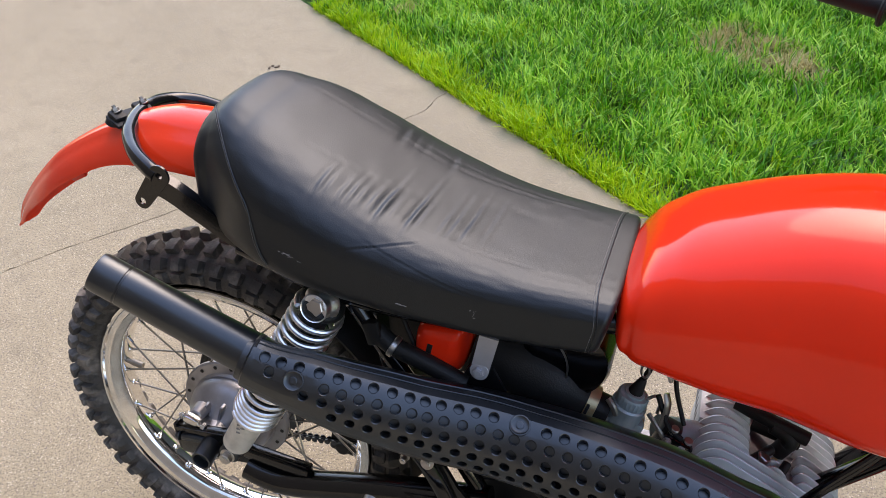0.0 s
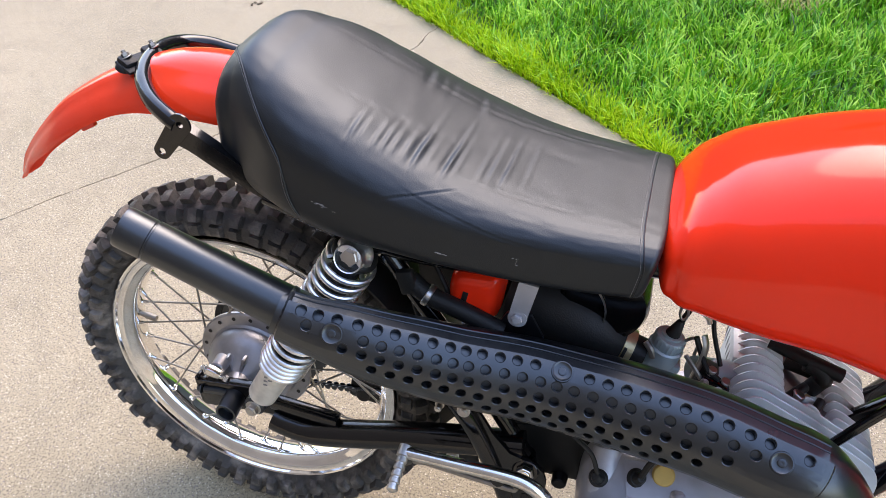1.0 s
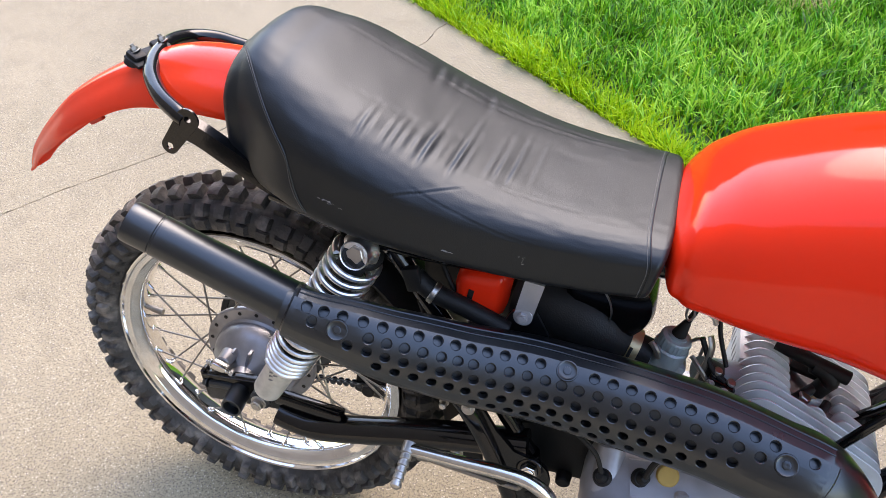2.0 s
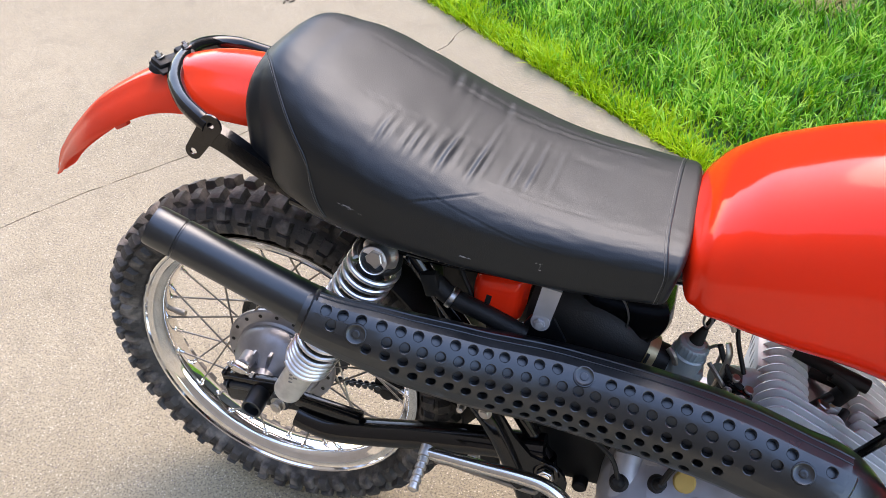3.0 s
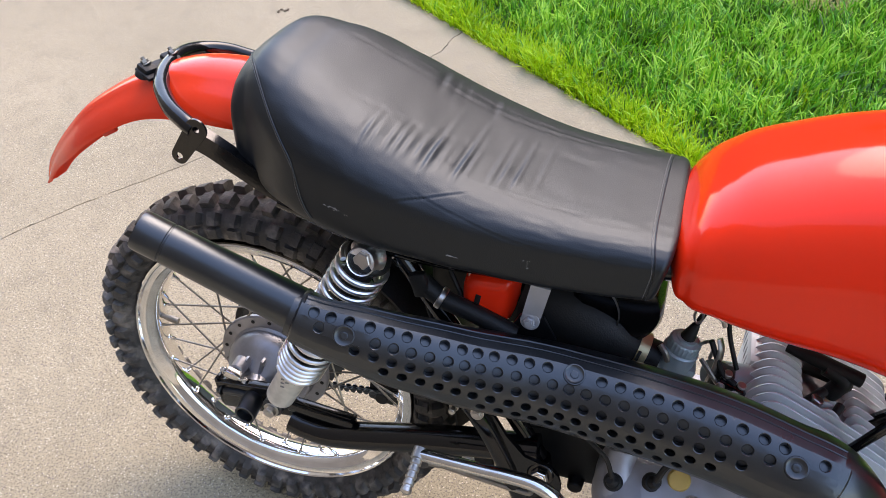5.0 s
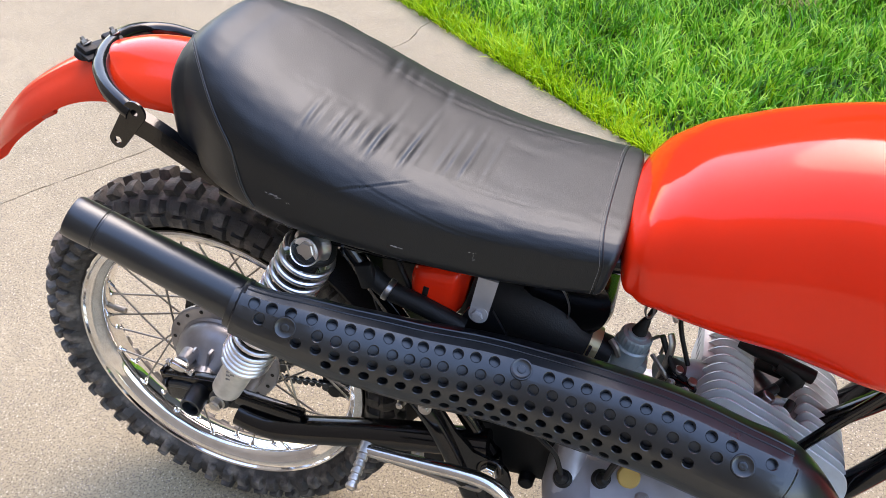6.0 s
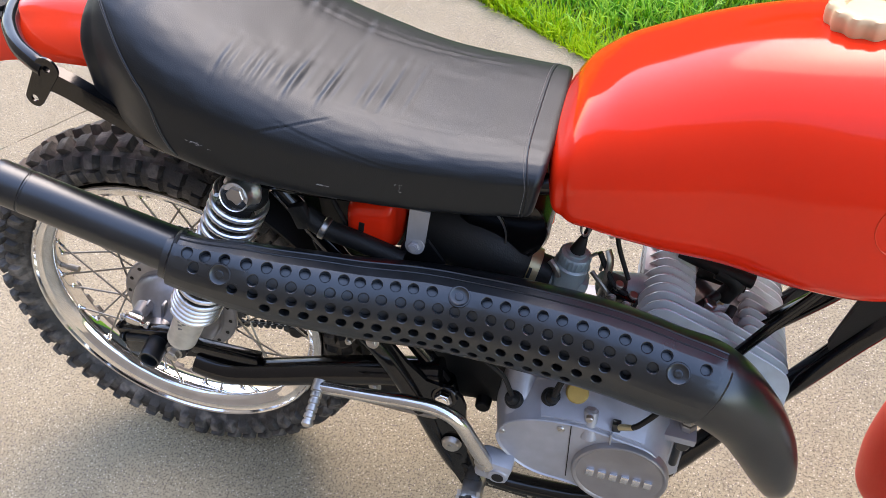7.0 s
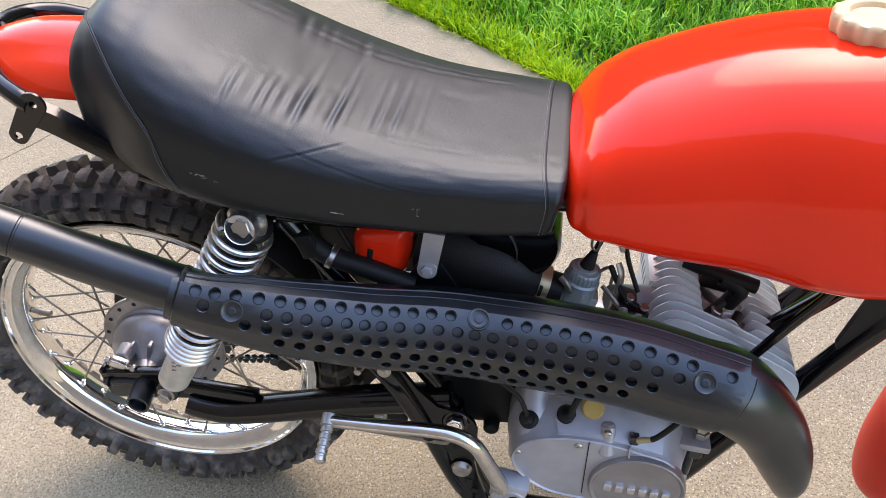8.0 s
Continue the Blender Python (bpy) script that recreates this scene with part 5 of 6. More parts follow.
drum(bm, (0.770, -0.116, 0.262), (0.773, -0.117, 0.312), 0.0055, seg=12, bevel=0.002)
part("front_fitting", bm, SATIN, ENGINE)

# the step beside the round cover
bm = B()
block(bm, (0.0025, 0.060, 0.006), pose(0.687, -0.145, 0.374, 38, 0, 0), 0.001)
block(bm, (0.0025, 0.006, 0.040), pose(0.687, -0.1685, 0.352, 0, 0, 0), 0.001)
part("cover_step", bm, ALLOY, ENGINE)

# head and barrel: upright fins that run fore and aft, their tops sloping down to the front
FIN_EDGE = material("rubbed_fin_edge", (0.54, 0.56, 0.60), 0.38, 0.3, vary=0.1, grain=80)
HEAD = [(0.712, 0.355), (0.703, 0.40), (0.698, 0.455), (0.6985, 0.480), (0.7035, 0.494), (0.713, 0.505), (0.725, 0.5115), (0.738, 0.5105), (0.765, 0.498), (0.80, 0.4805), (0.835, 0.461), (0.865, 0.443), (0.880, 0.431), (0.888, 0.414), (0.889, 0.390), (0.880, 0.355), (0.80, 0.345)]
REAR = HEAD[:8] + [(0.752, 0.503), (0.762, 0.495), (0.767, 0.485), (0.765, 0.470), (0.755, 0.455), (0.750, 0.40), (0.73, 0.355)]
FRONT = [(0.826, 0.40), (0.824, 0.440), (0.828, 0.456), (0.838, 0.460)] + HEAD[11:16] + [(0.84, 0.35)]
SHORT = [(0.786, 0.40), (0.784, 0.455), (0.789, 0.468), (0.797, 0.4725), (0.806, 0.469), (0.814, 0.460), (0.817, 0.449), (0.815, 0.40)]


def fin(y, outline, thick=0.0026):
    bm = B()
    outline = [(q[0], q[1]) for q in closed_curve(outline, 4)]
    n = len(outline)
    cx, cz = sum(p[0] for p in outline) / n, sum(p[1] for p in outline) / n
    rings = []
    for dy, g in ((-thick / 2, 0.0008), (-thick * 0.3, 0.0), (thick * 0.3, 0.0), (thick / 2, 0.0008)):
        ring = []
        for x, z in outline:
            d = math.hypot(x - cx, z - cz)
            ring.append(Vector((x - (x - cx) / d * g, y + dy, z - (z - cz) / d * g)))
        rings.append(ring)
    loft(bm, rings)
    ob = part("fin", bm, FIN, ENGINE)
    # the rubbed rim of the fin is brighter
    ob.data.materials.append(FIN_EDGE)
    for f in list(ob.data.polygons)[: 3 * n]:
        f.material_index = 1


for k in range(12):
    y = -0.085 + 0.0155 * k
    if k < 3 or k > 8:
        fin(y, HEAD)
    else:
        fin(y, REAR)
        fin(y, FRONT)
        if k in (3, 4, 5):
            fin(y, [(x, z + 0.003 * (4 - k)) for x, z in SHORT])
bm = B()
block(bm, (0.155, 0.160, 0.13), pose(0.794, 0.0, 0.385, 0, 27, 0), 0.010)
part("barrel", bm, HUBALLOY, ENGINE, "alloy cylinder between the fins")
bm = B()
block(bm, (0.016, 0.090, 0.075), pose(0.706, 0.040, 0.462, 0, 5, 0), 0.004)
part("inlet_flange", bm, FIN, ENGINE, "plain alloy flange behind the fins")
for x, y, z in ((0.775, -0.028, 0.456), (0.812, 0.040, 0.440)):
    bm = B()
    drum(bm, (x, y, z), (x + 0.012, y, z + 0.024), 0.0085, 0.0085, 6, 0.001)
    drum(bm, (x, y, z), (x + 0.003, y, z + 0.006), 0.012, 0.012, 20, 0.001)
    part("head_nut", bm, STEEL, ENGINE, "steel head nut")
bm = B()
drum(bm, (0.790, 0.0, 0.440), (0.803, 0.0, 0.466), 0.0105, 0.0095, 18, 0.001)
part("spark_plug", bm, CREAM, ENGINE, "pale spark plug body")
bm = B()
drum(bm, (0.802, 0.0, 0.464), (0.812, 0.0, 0.484), 0.0115, 0.0115, 18, 0.002)
tube(bm, [(0.812, 0.0, 0.482), (0.814, 0.0, 0.490), (0.806, 0.002, 0.498), (0.790, 0.004, 0.504)], [0.0115, 0.0115, 0.011, 0.0105], seg=14)
part("plug_cap", bm, MATTE, ENGINE, "dark spark plug cap")
for a, b, r in (((0.765, -0.040, 0.470), (0.795, -0.010, 0.478), 0.007), ((0.800, -0.050, 0.452), (0.815, -0.020, 0.470), 0.006), ((0.770, 0.030, 0.480), (0.830, 0.015, 0.474), 0.010)):
    bm = B()
    drum(bm, a, b, r, r * 0.9, 14, 0.001)
    part("head_fitting", bm, MATTE, ENGINE, "dark fitting on the cylinder head")
bm = B()
tube(bm, [(0.745, 0.02, 0.516), (0.775, 0.008, 0.512), (0.834, 0.0, 0.497)], 0.0095, seg=14)
part("plug_lead", bm, MATTE, ENGINE, "dark plug lead under the tank")

# ---- carburettor and intake ----
CB = Matrix.Translation((0.6125, -0.048, 0.5215)) @ Matrix.Rotation(radians(14), 4, "Y") @ Matrix.Scale(0.80, 4)
bm = B()
drum(bm, CB @ Vector((0, 0, -0.045)), CB @ Vector((0, 0, 0.018)), 0.0215, 0.0225, 28, 0.002)
block(bm, (0.070, 0.036, 0.034), CB @ pose(0.0, 0, -0.022), 0.008)
CARBU = part("carburettor", bm, CARB, BIKE, "grey alloy carburettor with a screw cap")
bm = B()
rings = []
for r, h in ((0.0235, 0.016), (0.0245, 0.018), (0.0245, 0.034), (0.0225, 0.037), (0.016, 0.0378), (0.0155, 0.041), (0.010, 0.042), (0.004, 0.042)):
    rings.append([CB @ Vector(((r + (0.0006 * math.cos(24 * a) if 0.017 < h < 0.035 else 0)) * math.cos(a), (r + (0.0006 * math.cos(24 * a) if 0.017 < h < 0.035 else 0)) * math.sin(a), h)) for a in (2 * math.pi * k / 96 for k in range(96))])
loft(bm, rings)
part("screw_cap", bm, CARB, CARBU, "blue-grey ribbed screw cap")
bm = B()
drum(bm, CB @ Vector((0, 0, 0.040)), CB @ Vector((0.002, 0, 0.070)), 0.0095, 0.0050, 16, 0.001)
tube(bm, [tuple(CB @ Vector((0.002, 0, 0.068))), tuple(CB @ Vector((0.006, 0.004, 0.10))), (0.665, -0.03, 0.665)], 0.0038, seg=8)
part("cable_boot", bm, MATTE, CARBU, "black rubber cable boot")
bm = B()
block(bm, (0.026, 0.022, 0.030), pose(0.668, -0.046, 0.500, 0, 20, 0), 0.004)
block(bm, (0.020, 0.016, 0.024), pose(0.686, -0.060, 0.488, 0, 20, 10), 0.003)
part("choke_block", bm, SATIN, CARBU, "black choke block")
for x, z, r in ((0.672, 0.518, 0.0055), (0.690, 0.503, 0.006)):
    bm = B()
    drum(bm, (x, -0.060, z - 0.006), (x + 0.003, -0.062, z + 0.004), r, seg=14, bevel=0.001)
    part("screw", bm, SPOKE, CARBU)
bm = B()
tube(bm, [(0.652, -0.062, 0.500), (0.658, -0.060, 0.522), (0.661, -0.056, 0.548), (0.657, -0.050, 0.562)], [0.005, 0.0065, 0.006, 0.005], seg=8, flat=0.4)
part("choke_lever", bm, SPOKE, CARBU, "dull choke lever")
for pts, r, mat, name in (
    ([(0.640, -0.058, 0.532), (0.652, -0.064, 0.520), (0.664, -0.066, 0.504), (0.672, -0.064, 0.492)], 0.0030, SPOKE, "linkage"),
    ([(0.648, -0.054, 0.560), (0.657, -0.058, 0.540), (0.668, -0.062, 0.520), (0.684, -0.064, 0.508)], 0.0036, MATTE, "cable"),
    ([(0.636, -0.050, 0.548), (0.645, -0.052, 0.556), (0.652, -0.050, 0.548), (0.650, -0.052, 0.530)], 0.0022, STEEL, "spring_wire"),
    ([(0.590, -0.062, 0.545), (0.597, -0.066, 0.538), (0.602, -0.066, 0.526)], 0.0042, SPOKE, "elbow")):
    bm = B()
    tube(bm, pts, r, seg=8)
    part(name, bm, mat, CARBU)
bm = B()
block(bm, (0.034, 0.010, 0.026), pose(0.676, -0.066, 0.496, 0, 24, 0), 0.002)
part("bracket", bm, GLOSS, CARBU, "black cable bracket")
for x, z in ((0.667, 0.506), (0.685, 0.497)):
    bm = B()
    hexbolt(bm, (x, -0.0715, z), (0, -1, 0.3), 0.0042, 0.004, 0.0058)
    part("bolt", bm, STEEL, CARBU)
bm = B()
tube(bm, [(0.662, -0.030, 0.600), (0.668, -0.036, 0.560), (0.684, -0.045, 0.515)], 0.0030, seg=8)
part("fuel_hose", bm, MATTE, CARBU)
bm = B()
tube(bm, [(0.655, -0.04, 0.495), (0.69, -0.02, 0.48), (0.73, 0.0, 0.465)], 0.019, seg=18)
part("inlet_stub", bm, CARB, CARBU)
bm = B()
tube(bm, [(0.590, -0.050, 0.514), (0.566, -0.050, 0.521), (0.545, -0.049, 0.529), (0.518, -0.044, 0.541), (0.485, -0.036, 0.551), (0.45, -0.030, 0.557), (0.42, -0.026, 0.560)], [0.0205, 0.0225, 0.033, 0.045, 0.0515, 0.0535, 0.054], seg=36)
BOOT = part("intake_boot", bm, MATTE, BIKE, "matte black rubber intake boot")
bm = B()
a, b = Vector((0.5600, -0.050, 0.5230)), Vector((0.5735, -0.050, 0.5185))
t = (b - a).normalized()
n = t.orthogonal().normalized()
m = t.cross(n)
loft(bm, [[a + t * h + (n * math.cos(w) + m * math.sin(w)) * r for w in (2 * math.pi * k / 32 for k in range(32))] for r, h in ((0.0235, 0), (0.0258, 0.0006), (0.0258, 0.0135), (0.0235, 0.014))], ends=False)
part("hose_clamp", bm, BRASS, BOOT, "yellowed hose clamp")
bm = B()
block(bm, (0.004, 0.003, 0.014), pose(0.5665, -0.0745, 0.5315, -20, 18, 0), 0.001)
part("clamp_slot", bm, MATTE, BOOT)
bm = B()
lathe(bm, [(0.001, -0.072), (0.040, -0.072), (0.052, -0.068), (0.056, -0.060), (0.056, 0.05), (0.04, 0.06), (0.001, 0.06)], 48, centre=(0.532, 0.005, 0.588))
AIR = part("airbox", bm, GLOSS, BIKE, "black drum-shaped air cleaner")
bm = B()
lathe(bm, [(0.0505, -0.0705), (0.0525, -0.0705), (0.0525, -0.0685), (0.0505, -0.0685)], 48, centre=(0.486, 0.0, 0.580), closed=True)
part("wire_ring", bm, STEEL, AIR, "thin wire retaining ring")
# added black blocks stand in for the dark under the seat
bm = B()
block(bm, (0.20, 0.11, 0.15), pose(0.43, 0.035, 0.565), 0.02)
block(bm, (0.07, 0.14, 0.13), pose(0.325, 0.02, 0.600), 0.01)
part("under_seat_fill", bm, MATTE, BIKE, "black filler blocks for the dark space under the seat")
bm = B()
block(bm, (0.118, 0.18, 0.195), pose(0.494, 0.0, 0.383), 0.02)
drum(bm, (0.5096, -0.085, 0.2975), (0.5096, -0.104, 0.2963), 0.0115, 0.0105, 20, 0.002)
block(bm, (0.09, 0.016, 0.07), pose(0.465, -0.093, 0.430, 0, -12, 0), 0.012)
part("engine_mount", bm, MATTE, BIKE, "dark mounting behind the engine")
# added black sheet that follows the tyre and darkens the gap below the seat
bm = B()
rings = []
for k in range(19):
    a = radians(54 - 52 * k / 18)
    r = 0.350
    ring = [Vector((AX + (r - 0.02 * abs(u) ** 3) * math.cos(a), u * 0.070, AZ + (r - 0.02 * abs(u) ** 3) * math.sin(a))) for u in (-1, -0.6, -0.2, 0.2, 0.6, 1)]
    ring += [Vector((p.x * 0.99, p.y, AZ + (p.z - AZ) * 0.99)) for p in ring[::-1]]
    rings.append(ring)
loft(bm, rings)
part("dark_gap_sheet", bm, MATTE, BIKE, "black sheet added to darken the gap under the seat")
bm = B()
rings = []
for y, k in ((-0.104, 0.35), (-0.103, 0.60), (-0.098, 0.82), (-0.088, 0.95), (-0.070, 1.0), (-0.03, 1.02), (0.0, 1.0)):
    c = closed_curve([(-0.045, -0.035), (-0.046, 0.012), (-0.028, 0.034), (0.02, 0.040), (0.045, 0.036), (0.042, -0.01), (0.032, -0.046), (-0.01, -0.050)], 4)
    rings.append([Vector((0.381 + q[0] * 0.76 * k, y, 0.597 + q[1] * 0.86 * k)) for q in c])
loft(bm, rings)
SIDE = part("oil_tank", bm, RED, BIKE, "small red plastic tank under the seat")
bm = B()
block(bm, (0.007, 0.002, 0.020), pose(0.369, -0.1035, 0.594, 0, 12, 0), 0.0005)
part("slot", bm, MATTE, SIDE)
bm = B()
tube(bm, [(0.300, -0.106, 0.610), (0.325, -0.110, 0.594), (0.37, -0.112, 0.580), (0.42, -0.112, 0.560)], [0.013, 0.0125, 0.012, 0.012], seg=18)
PIPE = part("rubber_pipe", bm, MATTE, BIKE, "black rubber pipe with a steel clip")
bm = B()
drum(bm, (0.322, -0.110, 0.5955), (0.329, -0.1105, 0.592), 0.0145, seg=20, bevel=0.001)
part("clip", bm, STEEL, PIPE)
bm = B()
block(bm, (0.022, 0.012, 0.034), pose(0.300, -0.114, 0.612, 0, -14, 0), 0.003)
part("pipe_cap", bm, MATTE, PIPE)

# exhaust hanger: strap, tab and bolt
bm = B()
plate(bm, [(-0.034, -0.034), (0.030, -0.030), (0.014, 0.008), (-0.004, 0.014), (-0.016, 0.004)], 0.004, pose(0.440, -0.108, 0.585, 100, 0, 0))
HANG = part("exhaust_hanger", bm, SATIN, BIKE, "black exhaust hanger with an alloy strap")
bm = B()
c = [(0.0115 * math.cos(radians(a)), 0.0115 * math.sin(radians(a))) for a in range(180, 361, 15)]
plate(bm, c + [(0.0235, 0.055), (0.0, 0.058)], 0.003, pose(0.438, -0.1125, 0.588, 96, 0, 0))
part("strap", bm, ALLOY, HANG, "bare alloy strap")
bm = B()
hexbolt(bm, (0.438, -0.1145, 0.588), (0, -1, 0.15), 0.0072, 0.005, 0.0118)
part("bolt", bm, ALLOY, HANG)
bm = B()
tube(bm, [(0.405, -0.115, 0.548), (0.44, -0.112, 0.549), (0.472, -0.110, 0.553)], 0.004, seg=8, flat=0.5)
part("weld_bead", bm, SATIN, HANG)
for pts, r in (([(0.285, -0.08, 0.64), (0.30, -0.10, 0.58), (0.32, -0.11, 0.53)], 0.0028), ([(0.30, -0.06, 0.65), (0.34, -0.09, 0.60), (0.36, -0.09, 0.55)], 0.0035), ([(0.26, -0.09, 0.62), (0.27, -0.06, 0.58), (0.30, -0.05, 0.52)], 0.0045)):
    bm = B()
    tube(bm, pts, r, seg=8)
    part("wire", bm, MATTE, BIKE, "black wire under the seat")

# ---- front end ----
RED_FRONT = material("front_mudguard_plastic", (0.76, 0.026, 0.007), 0.42, vary=0.06, grain=20, rough_vary=0.1, bump=0.08, fine=200)
bm = B()
FX, FZ = 1.43, 0.33
tyre(bm, FX, FZ, 0.262, 0.322, 0.040, 60, 9, fine=8)
FW = part("front_wheel", bm, RUBBER, BIKE, "knobbly front tyre on a chrome rim", sharp=28)
bm = B()
lathe(bm, [(0.2665, -0.026), (0.262, -0.0285), (0.254, -0.024), (0.238, -0.010), (0.236, 0), (0.238, 0.010), (0.254, 0.024), (0.262, 0.0285), (0.2665, 0.026)], 72, centre=(FX, 0, FZ))
part("rim", bm, CHROME, FW)
bm = B()
lathe(bm, [(0.01, -0.07), (0.05, -0.05), (0.055, -0.03), (0.03, -0.02), (0.03, 0.02), (0.055, 0.03), (0.05, 0.05), (0.01, 0.07)], 40, centre=(FX, 0, FZ))
part("hub", bm, HUBALLOY, FW)
for k in range(36):
    ang = radians(k * 10)
    hub = ang + (1 if (k // 2) % 2 else -1) * radians(48)
    sd = -1 if k % 2 else 1
    bm = B()
    drum(bm, (FX + 0.05 * math.cos(hub), sd * 0.036, FZ + 0.05 * math.sin(hub)), (FX + 0.237 * math.cos(ang), sd * 0.005, FZ + 0.237 * math.sin(ang)), 0.0016, seg=6)
    part("spoke", bm, SPOKE, FW)
bm = B()
path = smooth_path([(1.058, 0.116, 0.040), (1.054, 0.119, 0.050), (1.046, 0.129, 0.059), (1.037, 0.150, 0.065), (1.033, 0.180, 0.068), (1.031, 0.215, 0.069), (1.034, 0.260, 0.068), (1.044, 0.330, 0.068), (1.065, 0.425, 0.068), (1.105, 0.53, 0.068), (1.18, 0.64, 0.068), (1.30, 0.712, 0.068), (1.45, 0.73, 0.068), (1.60, 0.69, 0.066), (1.70, 0.62, 0.060)], 4)
outer = []
for q in path:
    n = Vector((q[0] - FX, 0, q[1] - FZ)).normalized()
    ro, ri = [], []
    for k in range(-10, 11):
        u = k / 10
        ang = u * 1.2
        p = Vector((q[0], q[2] * math.sin(ang) / math.sin(1.2), q[1])) - n * (q[2] * (0.90 - 0.35 * min(1, max(0, q[1] - 0.20) / 0.3)) * (1 - math.cos(ang)) / (1 - math.cos(1.2)))
        ro.append(p)
        ri.append(p - n * 0.003)
    outer.append(ro + ri[::-1])
loft(bm, outer)
part("front_mudguard", bm, RED_FRONT, BIKE, "scuffed dark red front mudguard")
for sd in (-1, 1):
    bm = B()
    tube(bm, [(FX, sd * 0.088, FZ), (1.235, sd * 0.088, 0.58)], 0.024, seg=20)
    LEG = part("fork_leg", bm, ALLOY, BIKE, "telescopic fork leg")
    bm = B()
    tube(bm, [(1.235, sd * 0.088, 0.58), (1.075, sd * 0.088, 0.90)], 0.0165, seg=20)
    part("stanchion", bm, CHROME, LEG)
bm = B()
drum(bm, (1.125, 0, 0.66), (1.045, 0, 0.82), 0.026, seg=24, bevel=0.003)
block(bm, (0.05, 0.22, 0.03), pose(1.085, 0, 0.885, 0, -26, 0), 0.006)
block(bm, (0.05, 0.22, 0.03), pose(1.170, 0, 0.715, 0, -26, 0), 0.006)
part("fork_yoke", bm, GLOSS, BIKE, "black fork yokes")
bm = B()
tube(bm, [(0.845, 0.300, 0.957), (0.93, 0.215, 0.955), (0.99, 0.11, 0.925), (1.05, 0.02, 0.915), (1.09, -0.07, 0.925), (1.12, -0.20, 0.965), (1.15, -0.35, 0.985)], 0.011, seg=14)
BAR = part("handlebar", bm, GLOSS, BIKE, "black handlebar turned to one side")
for a, b in (((0.838, 0.297, 0.9575), (0.735, 0.335, 0.972)), ((1.15, -0.35, 0.985), (1.165, -0.46, 0.985))):
    bm = B()
    a, b = Vector(a), Vector(b)
    drum(bm, a, b, 0.0155, 0.0145, 24, 0.003)
    drum(bm, a, a.lerp(b, 0.06), 0.024, 0.024, 28, 0.003)
    part("grip", bm, MATTE, BAR, "black rubber grip with a flange")
# side stand
bm = B()
tube(bm, [(0.50, 0.105, 0.150), (0.53, 0.19, 0.095), (0.54, 0.235, 0.055)], 0.010, seg=12)
drum(bm, (0.54, 0.235, 0.053), (0.54, 0.2375, 0.0395), 0.018, seg=16, bevel=0.002)
part("side_stand", bm, GLOSS, BIKE, "black side stand, folded out")


# ---- lawn ----
def grass_material(name, low, high, tip):
    m = bpy.data.materials.new(name)
    m.use_nodes = True
    n, l = m.node_tree.nodes, m.node_tree.links
    b = n["Principled BSDF"]
    geo, tc = n.new("ShaderNodeNewGeometry"), n.new("ShaderNodeTexCoord")
    big = n.new("ShaderNodeTexNoise")
    big.inputs["Scale"].default_value, big.inputs["Detail"].default_value = 4.5, 3
    l.new(tc.outputs["Object"], big.inputs["Vector"])
    mr = n.new("ShaderNodeMapRange")
    mr.inputs["From Min"].default_value, mr.inputs["From Max"].default_value = 0.35, 0.68
    l.new(big.outputs["Fac"], mr.inputs["Value"])
    add = n.new("ShaderNodeMath")
    add.operation = "MULTIPLY_ADD"
    l.new(geo.outputs["Random Per Island"], add.inputs[0])
    add.inputs[1].default_value = 0.9
    half = n.new("ShaderNodeMath")
    half.operation = "MULTIPLY"
    half.inputs[1].default_value = 0.4
    l.new(mr.outputs[0], half.inputs[0])
    l.new(half.outputs[0], add.inputs[2])
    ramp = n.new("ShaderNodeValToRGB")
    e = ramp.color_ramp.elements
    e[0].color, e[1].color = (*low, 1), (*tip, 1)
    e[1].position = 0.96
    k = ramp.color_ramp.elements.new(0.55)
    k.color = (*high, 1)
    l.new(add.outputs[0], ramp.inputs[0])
    l.new(ramp.outputs[0], b.inputs["Base Color"])
    b.inputs["Roughness"].default_value = 0.34
    b.inputs["Specular IOR Level"].default_value = 0.25 if "lime" in name else 0.45
    tr = n.new("ShaderNodeBsdfTranslucent")
    l.new(ramp.outputs[0], tr.inputs["Color"])
    mx = n.new("ShaderNodeMixShader")
    mx.inputs[0].default_value = 0.35
    l.new(b.outputs[0], mx.inputs[1])
    l.new(tr.outputs[0], mx.inputs[2])
    l.new(mx.outputs[0], n["Material Output"].inputs["Surface"])
    return m


# the darkest green puts the shade of gaps between blades into their colour
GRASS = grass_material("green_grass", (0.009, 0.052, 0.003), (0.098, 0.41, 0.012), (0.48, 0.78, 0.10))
GRASS_PALE = grass_material("lime_grass", (0.16, 0.36, 0.006), (0.36, 0.60, 0.012), (0.55, 0.72, 0.03))
STRAW = grass_material("dry_grass", (0.33, 0.28, 0.10), (0.60, 0.51, 0.22), (0.74, 0.66, 0.36))
BARE = [(at_edge(-0.52, 0.97), 0.21, 0.12), (at_edge(-1.62, 0.265), 0.05, 0.045)]


def bare(x, y):
    """How bare the lawn is at a place, 0 to 1."""
    k = 0.0
    for c, rx, ry in BARE:
        dx, dy = x - c.x, y - c.y
        u, v = dx * ALONG.x + dy * ALONG.y, dx * OUT.x + dy * OUT.y
        d = math.hypot(u / rx, v / ry) + 0.5 * noise.noise((x * 9, y * 9, 2))
        k = max(k, min(1, max(0, 1.35 - d) * 2.2))
    return k


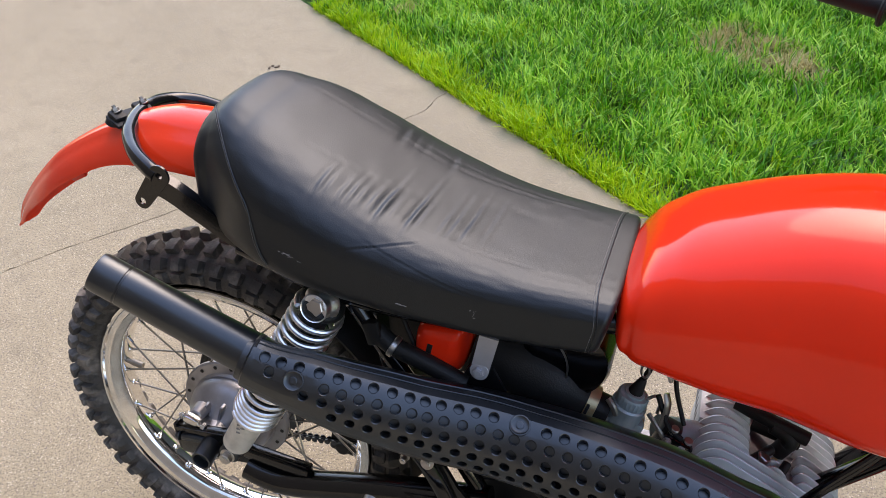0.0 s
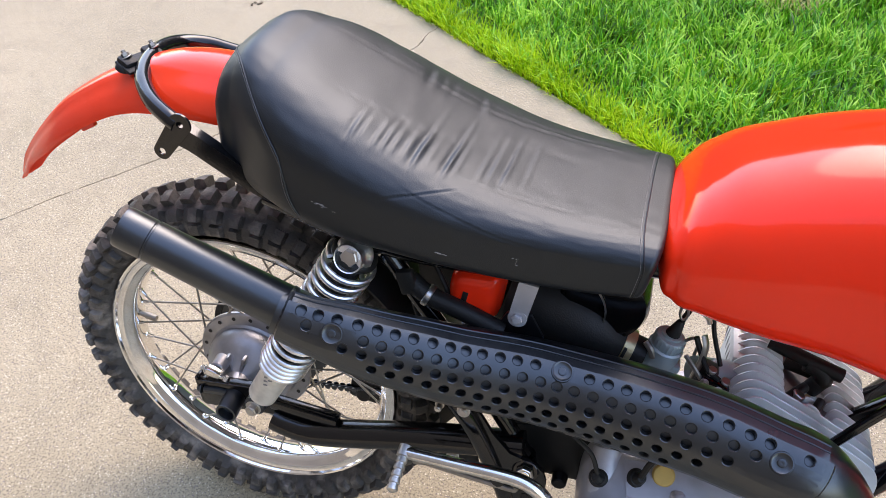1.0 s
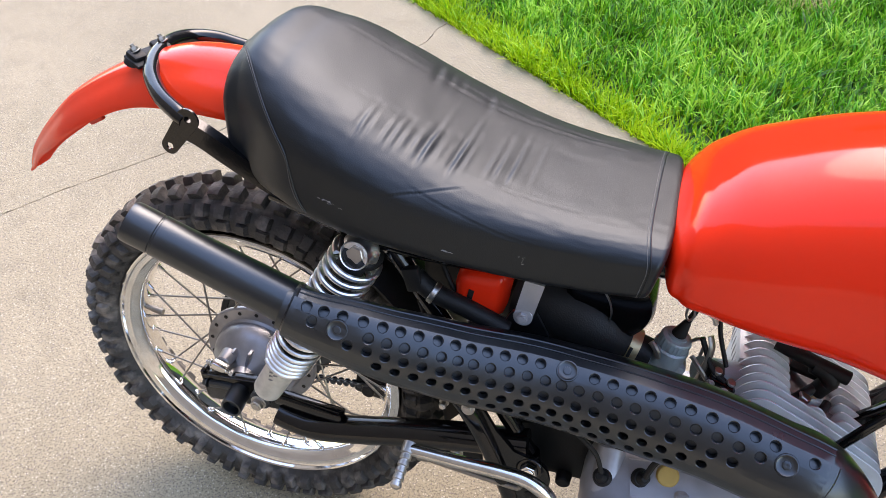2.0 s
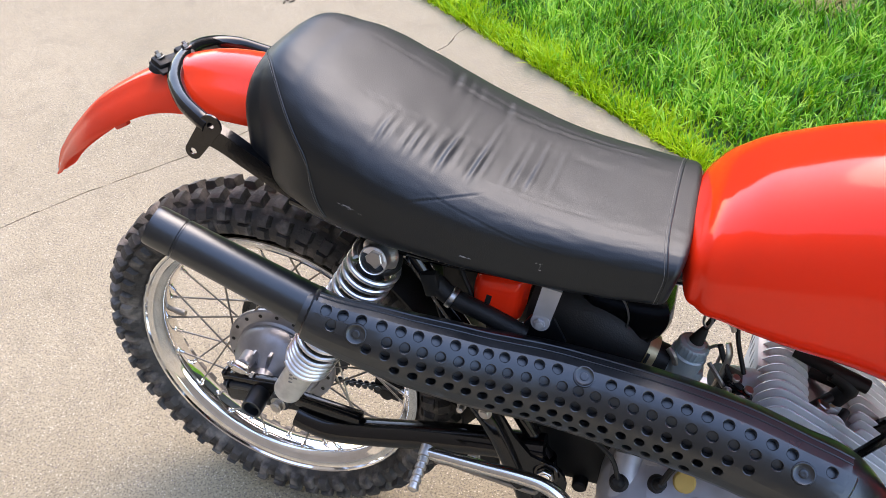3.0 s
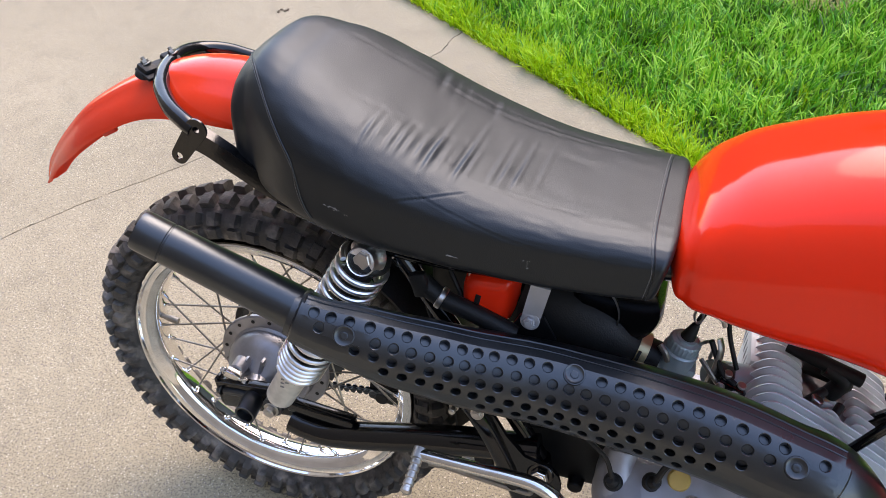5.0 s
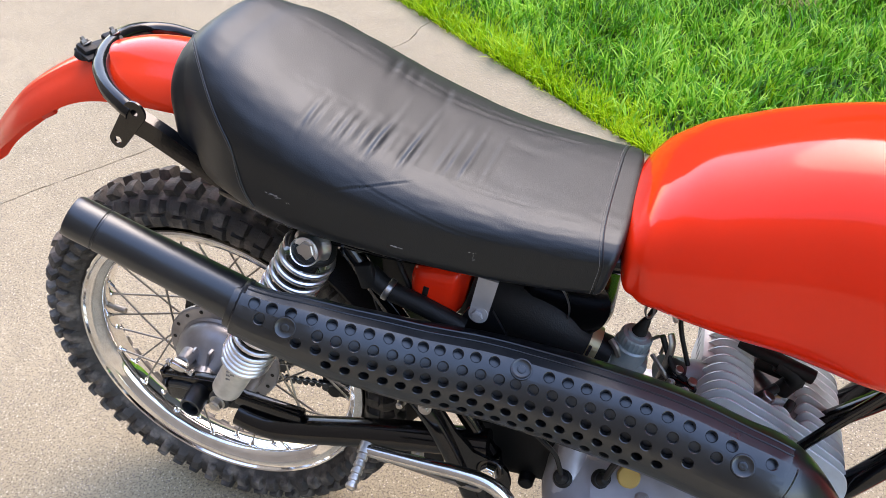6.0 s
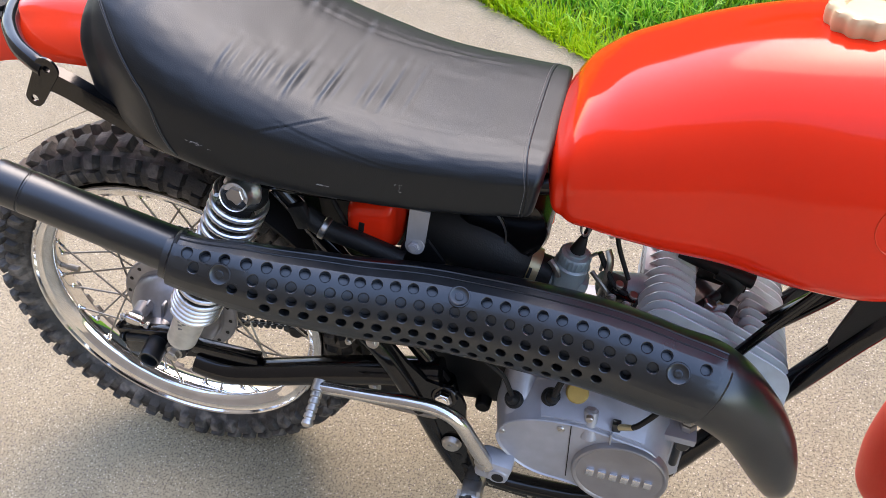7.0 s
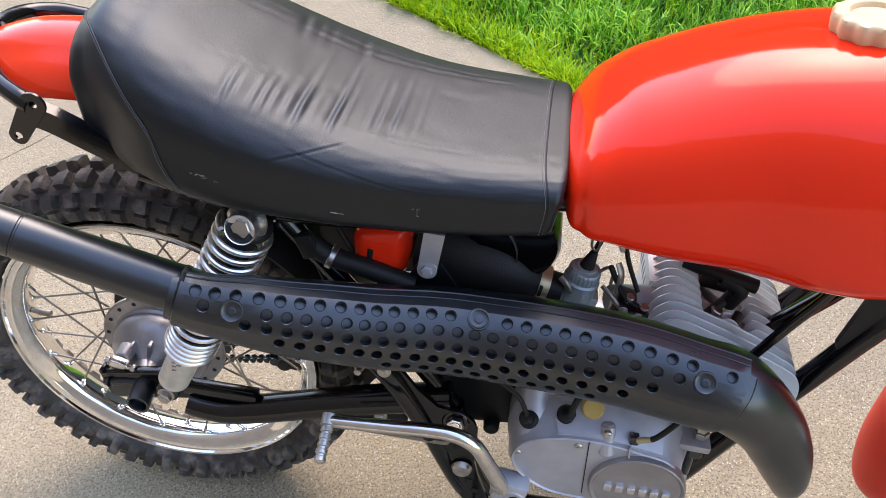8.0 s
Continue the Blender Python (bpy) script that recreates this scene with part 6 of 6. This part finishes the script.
def blades(name, n, s_range, d_range, mat, tall, wide, label, keep, seed):
    """Many bent blades of grass in one object."""
    rng = np.random.default_rng(seed)
    verts, faces = [], []
    made = 0
    while made < n:
        s, d = rng.uniform(*s_range), rng.uniform(*d_range)
        p = at_edge(s, d)
        if rng.random() > keep(s, d, p):
            made += 1
            continue
        tuft = 0.4 + 1.2 * (noise.noise((p.x * 7, p.y * 7, 4)) * 0.5 + 0.5)
        h = tall * rng.uniform(0.55, 1.25) * tuft
        w = wide * rng.uniform(0.6, 1.2)
        th = rng.uniform(0, 2 * math.pi)
        lean_th = th + rng.uniform(-0.7, 0.7) + 1.4 * noise.noise((p.x * 4, p.y * 4, 9))
        bend = h * rng.uniform(0.15, 1.0)
        sx, sy = math.cos(th + math.pi / 2) * w, math.sin(th + math.pi / 2) * w
        bx, by = math.cos(lean_th) * bend, math.sin(lean_th) * bend
        i = len(verts)
        for f, k in ((0, 1.0), (0.45, 0.9), (0.8, 0.6)):
            z = -0.010 + h * (f - 0.28 * f * f * bend / h)
            q = f ** 1.9
            verts.append((p.x + bx * q - sx * k, p.y + by * q - sy * k, z))
            verts.append((p.x + bx * q + sx * k, p.y + by * q + sy * k, z))
        verts.append((p.x + bx, p.y + by, -0.010 + h * (1 - 0.28 * bend / h)))
        faces += [(i, i + 1, i + 3, i + 2), (i + 2, i + 3, i + 5, i + 4), (i + 4, i + 5, i + 6)]
        made += 1
    me = bpy.data.meshes.new(name)
    me.from_pydata(verts, [], faces)
    me.materials.append(mat)
    for poly in me.polygons:
        poly.use_smooth = True
    return tagged(new(name, me), label, "grass", "", "stuff")


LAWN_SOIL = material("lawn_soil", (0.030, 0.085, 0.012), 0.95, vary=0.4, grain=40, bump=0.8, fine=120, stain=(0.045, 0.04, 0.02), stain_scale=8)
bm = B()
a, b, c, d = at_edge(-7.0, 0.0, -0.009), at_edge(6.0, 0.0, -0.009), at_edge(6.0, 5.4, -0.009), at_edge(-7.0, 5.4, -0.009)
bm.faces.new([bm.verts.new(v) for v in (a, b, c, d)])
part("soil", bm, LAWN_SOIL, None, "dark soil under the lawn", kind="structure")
green = lambda s, d, p: (1 - 0.80 * bare(p.x, p.y)) * (0.22 if d < 0.13 + 0.05 * noise.noise((p.x * 6, p.y * 6, 12)) else 1.0)
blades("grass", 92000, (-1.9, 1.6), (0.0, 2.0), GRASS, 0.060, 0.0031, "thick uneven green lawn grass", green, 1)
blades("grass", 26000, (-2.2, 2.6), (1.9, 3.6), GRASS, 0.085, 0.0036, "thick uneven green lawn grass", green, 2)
wide = lambda s, d, p: 0.0 if -1.85 < s < 1.55 and d < 3.5 else 1.0
blades("grass", 90000, (-7.0, 6.0), (0.0, 5.4), GRASS, 0.085, 0.0085, "thick uneven green lawn grass", wide, 6)
pale = lambda s, d, p: max(0.05, 1.2 * math.exp(-(d / 0.10) ** 2) + 0.25 * max(0, noise.noise((p.x * 3, p.y * 3, 6)))) * (1 - bare(p.x, p.y))
blades("edge_grass", 60000, (-1.9, 1.2), (-0.006, 0.5), GRASS_PALE, 0.050, 0.0020, "pale lime grass along the concrete edge", pale, 3)
dry = lambda s, d, p: 0.02 + 0.75 * min(1, bare(p.x, p.y) * 1.4) * (1 if noise.noise((p.x * 14, p.y * 14, 1)) > -0.1 else 0.2)
blades("dry_grass", 2500, (-1.70, -1.54), (0.18, 0.35), STRAW, 0.034, 0.0016, "dry straw-coloured grass on bare patches", dry, 5)
blades("dry_grass", 16000, (-0.85, -0.2), (0.75, 1.2), STRAW, 0.034, 0.0018, "dry straw-coloured grass on bare patches", dry, 4)

# crumbs lying on the slab by its edge
CRUMB = material("dark_crumb", (0.12, 0.09, 0.06), 0.9, vary=0.3)
rnd = random.Random(8)
spot = Vector((-0.839, 1.657, 0))
for k in range(7):
    bm = B()
    bmesh.ops.create_icosphere(bm, subdivisions=1, radius=0.006)
    for v in bm.verts:
        v.co *= rnd.uniform(0.6, 1.2)
        v.co.z *= 0.5
    ob = part("debris", bm, CRUMB, None, "small dark crumb of dirt on the concrete", category="debris", group="crumbs on the slab")
    ob.location = (spot.x + rnd.gauss(0, 0.012), spot.y + rnd.gauss(0, 0.010), 0.0025)
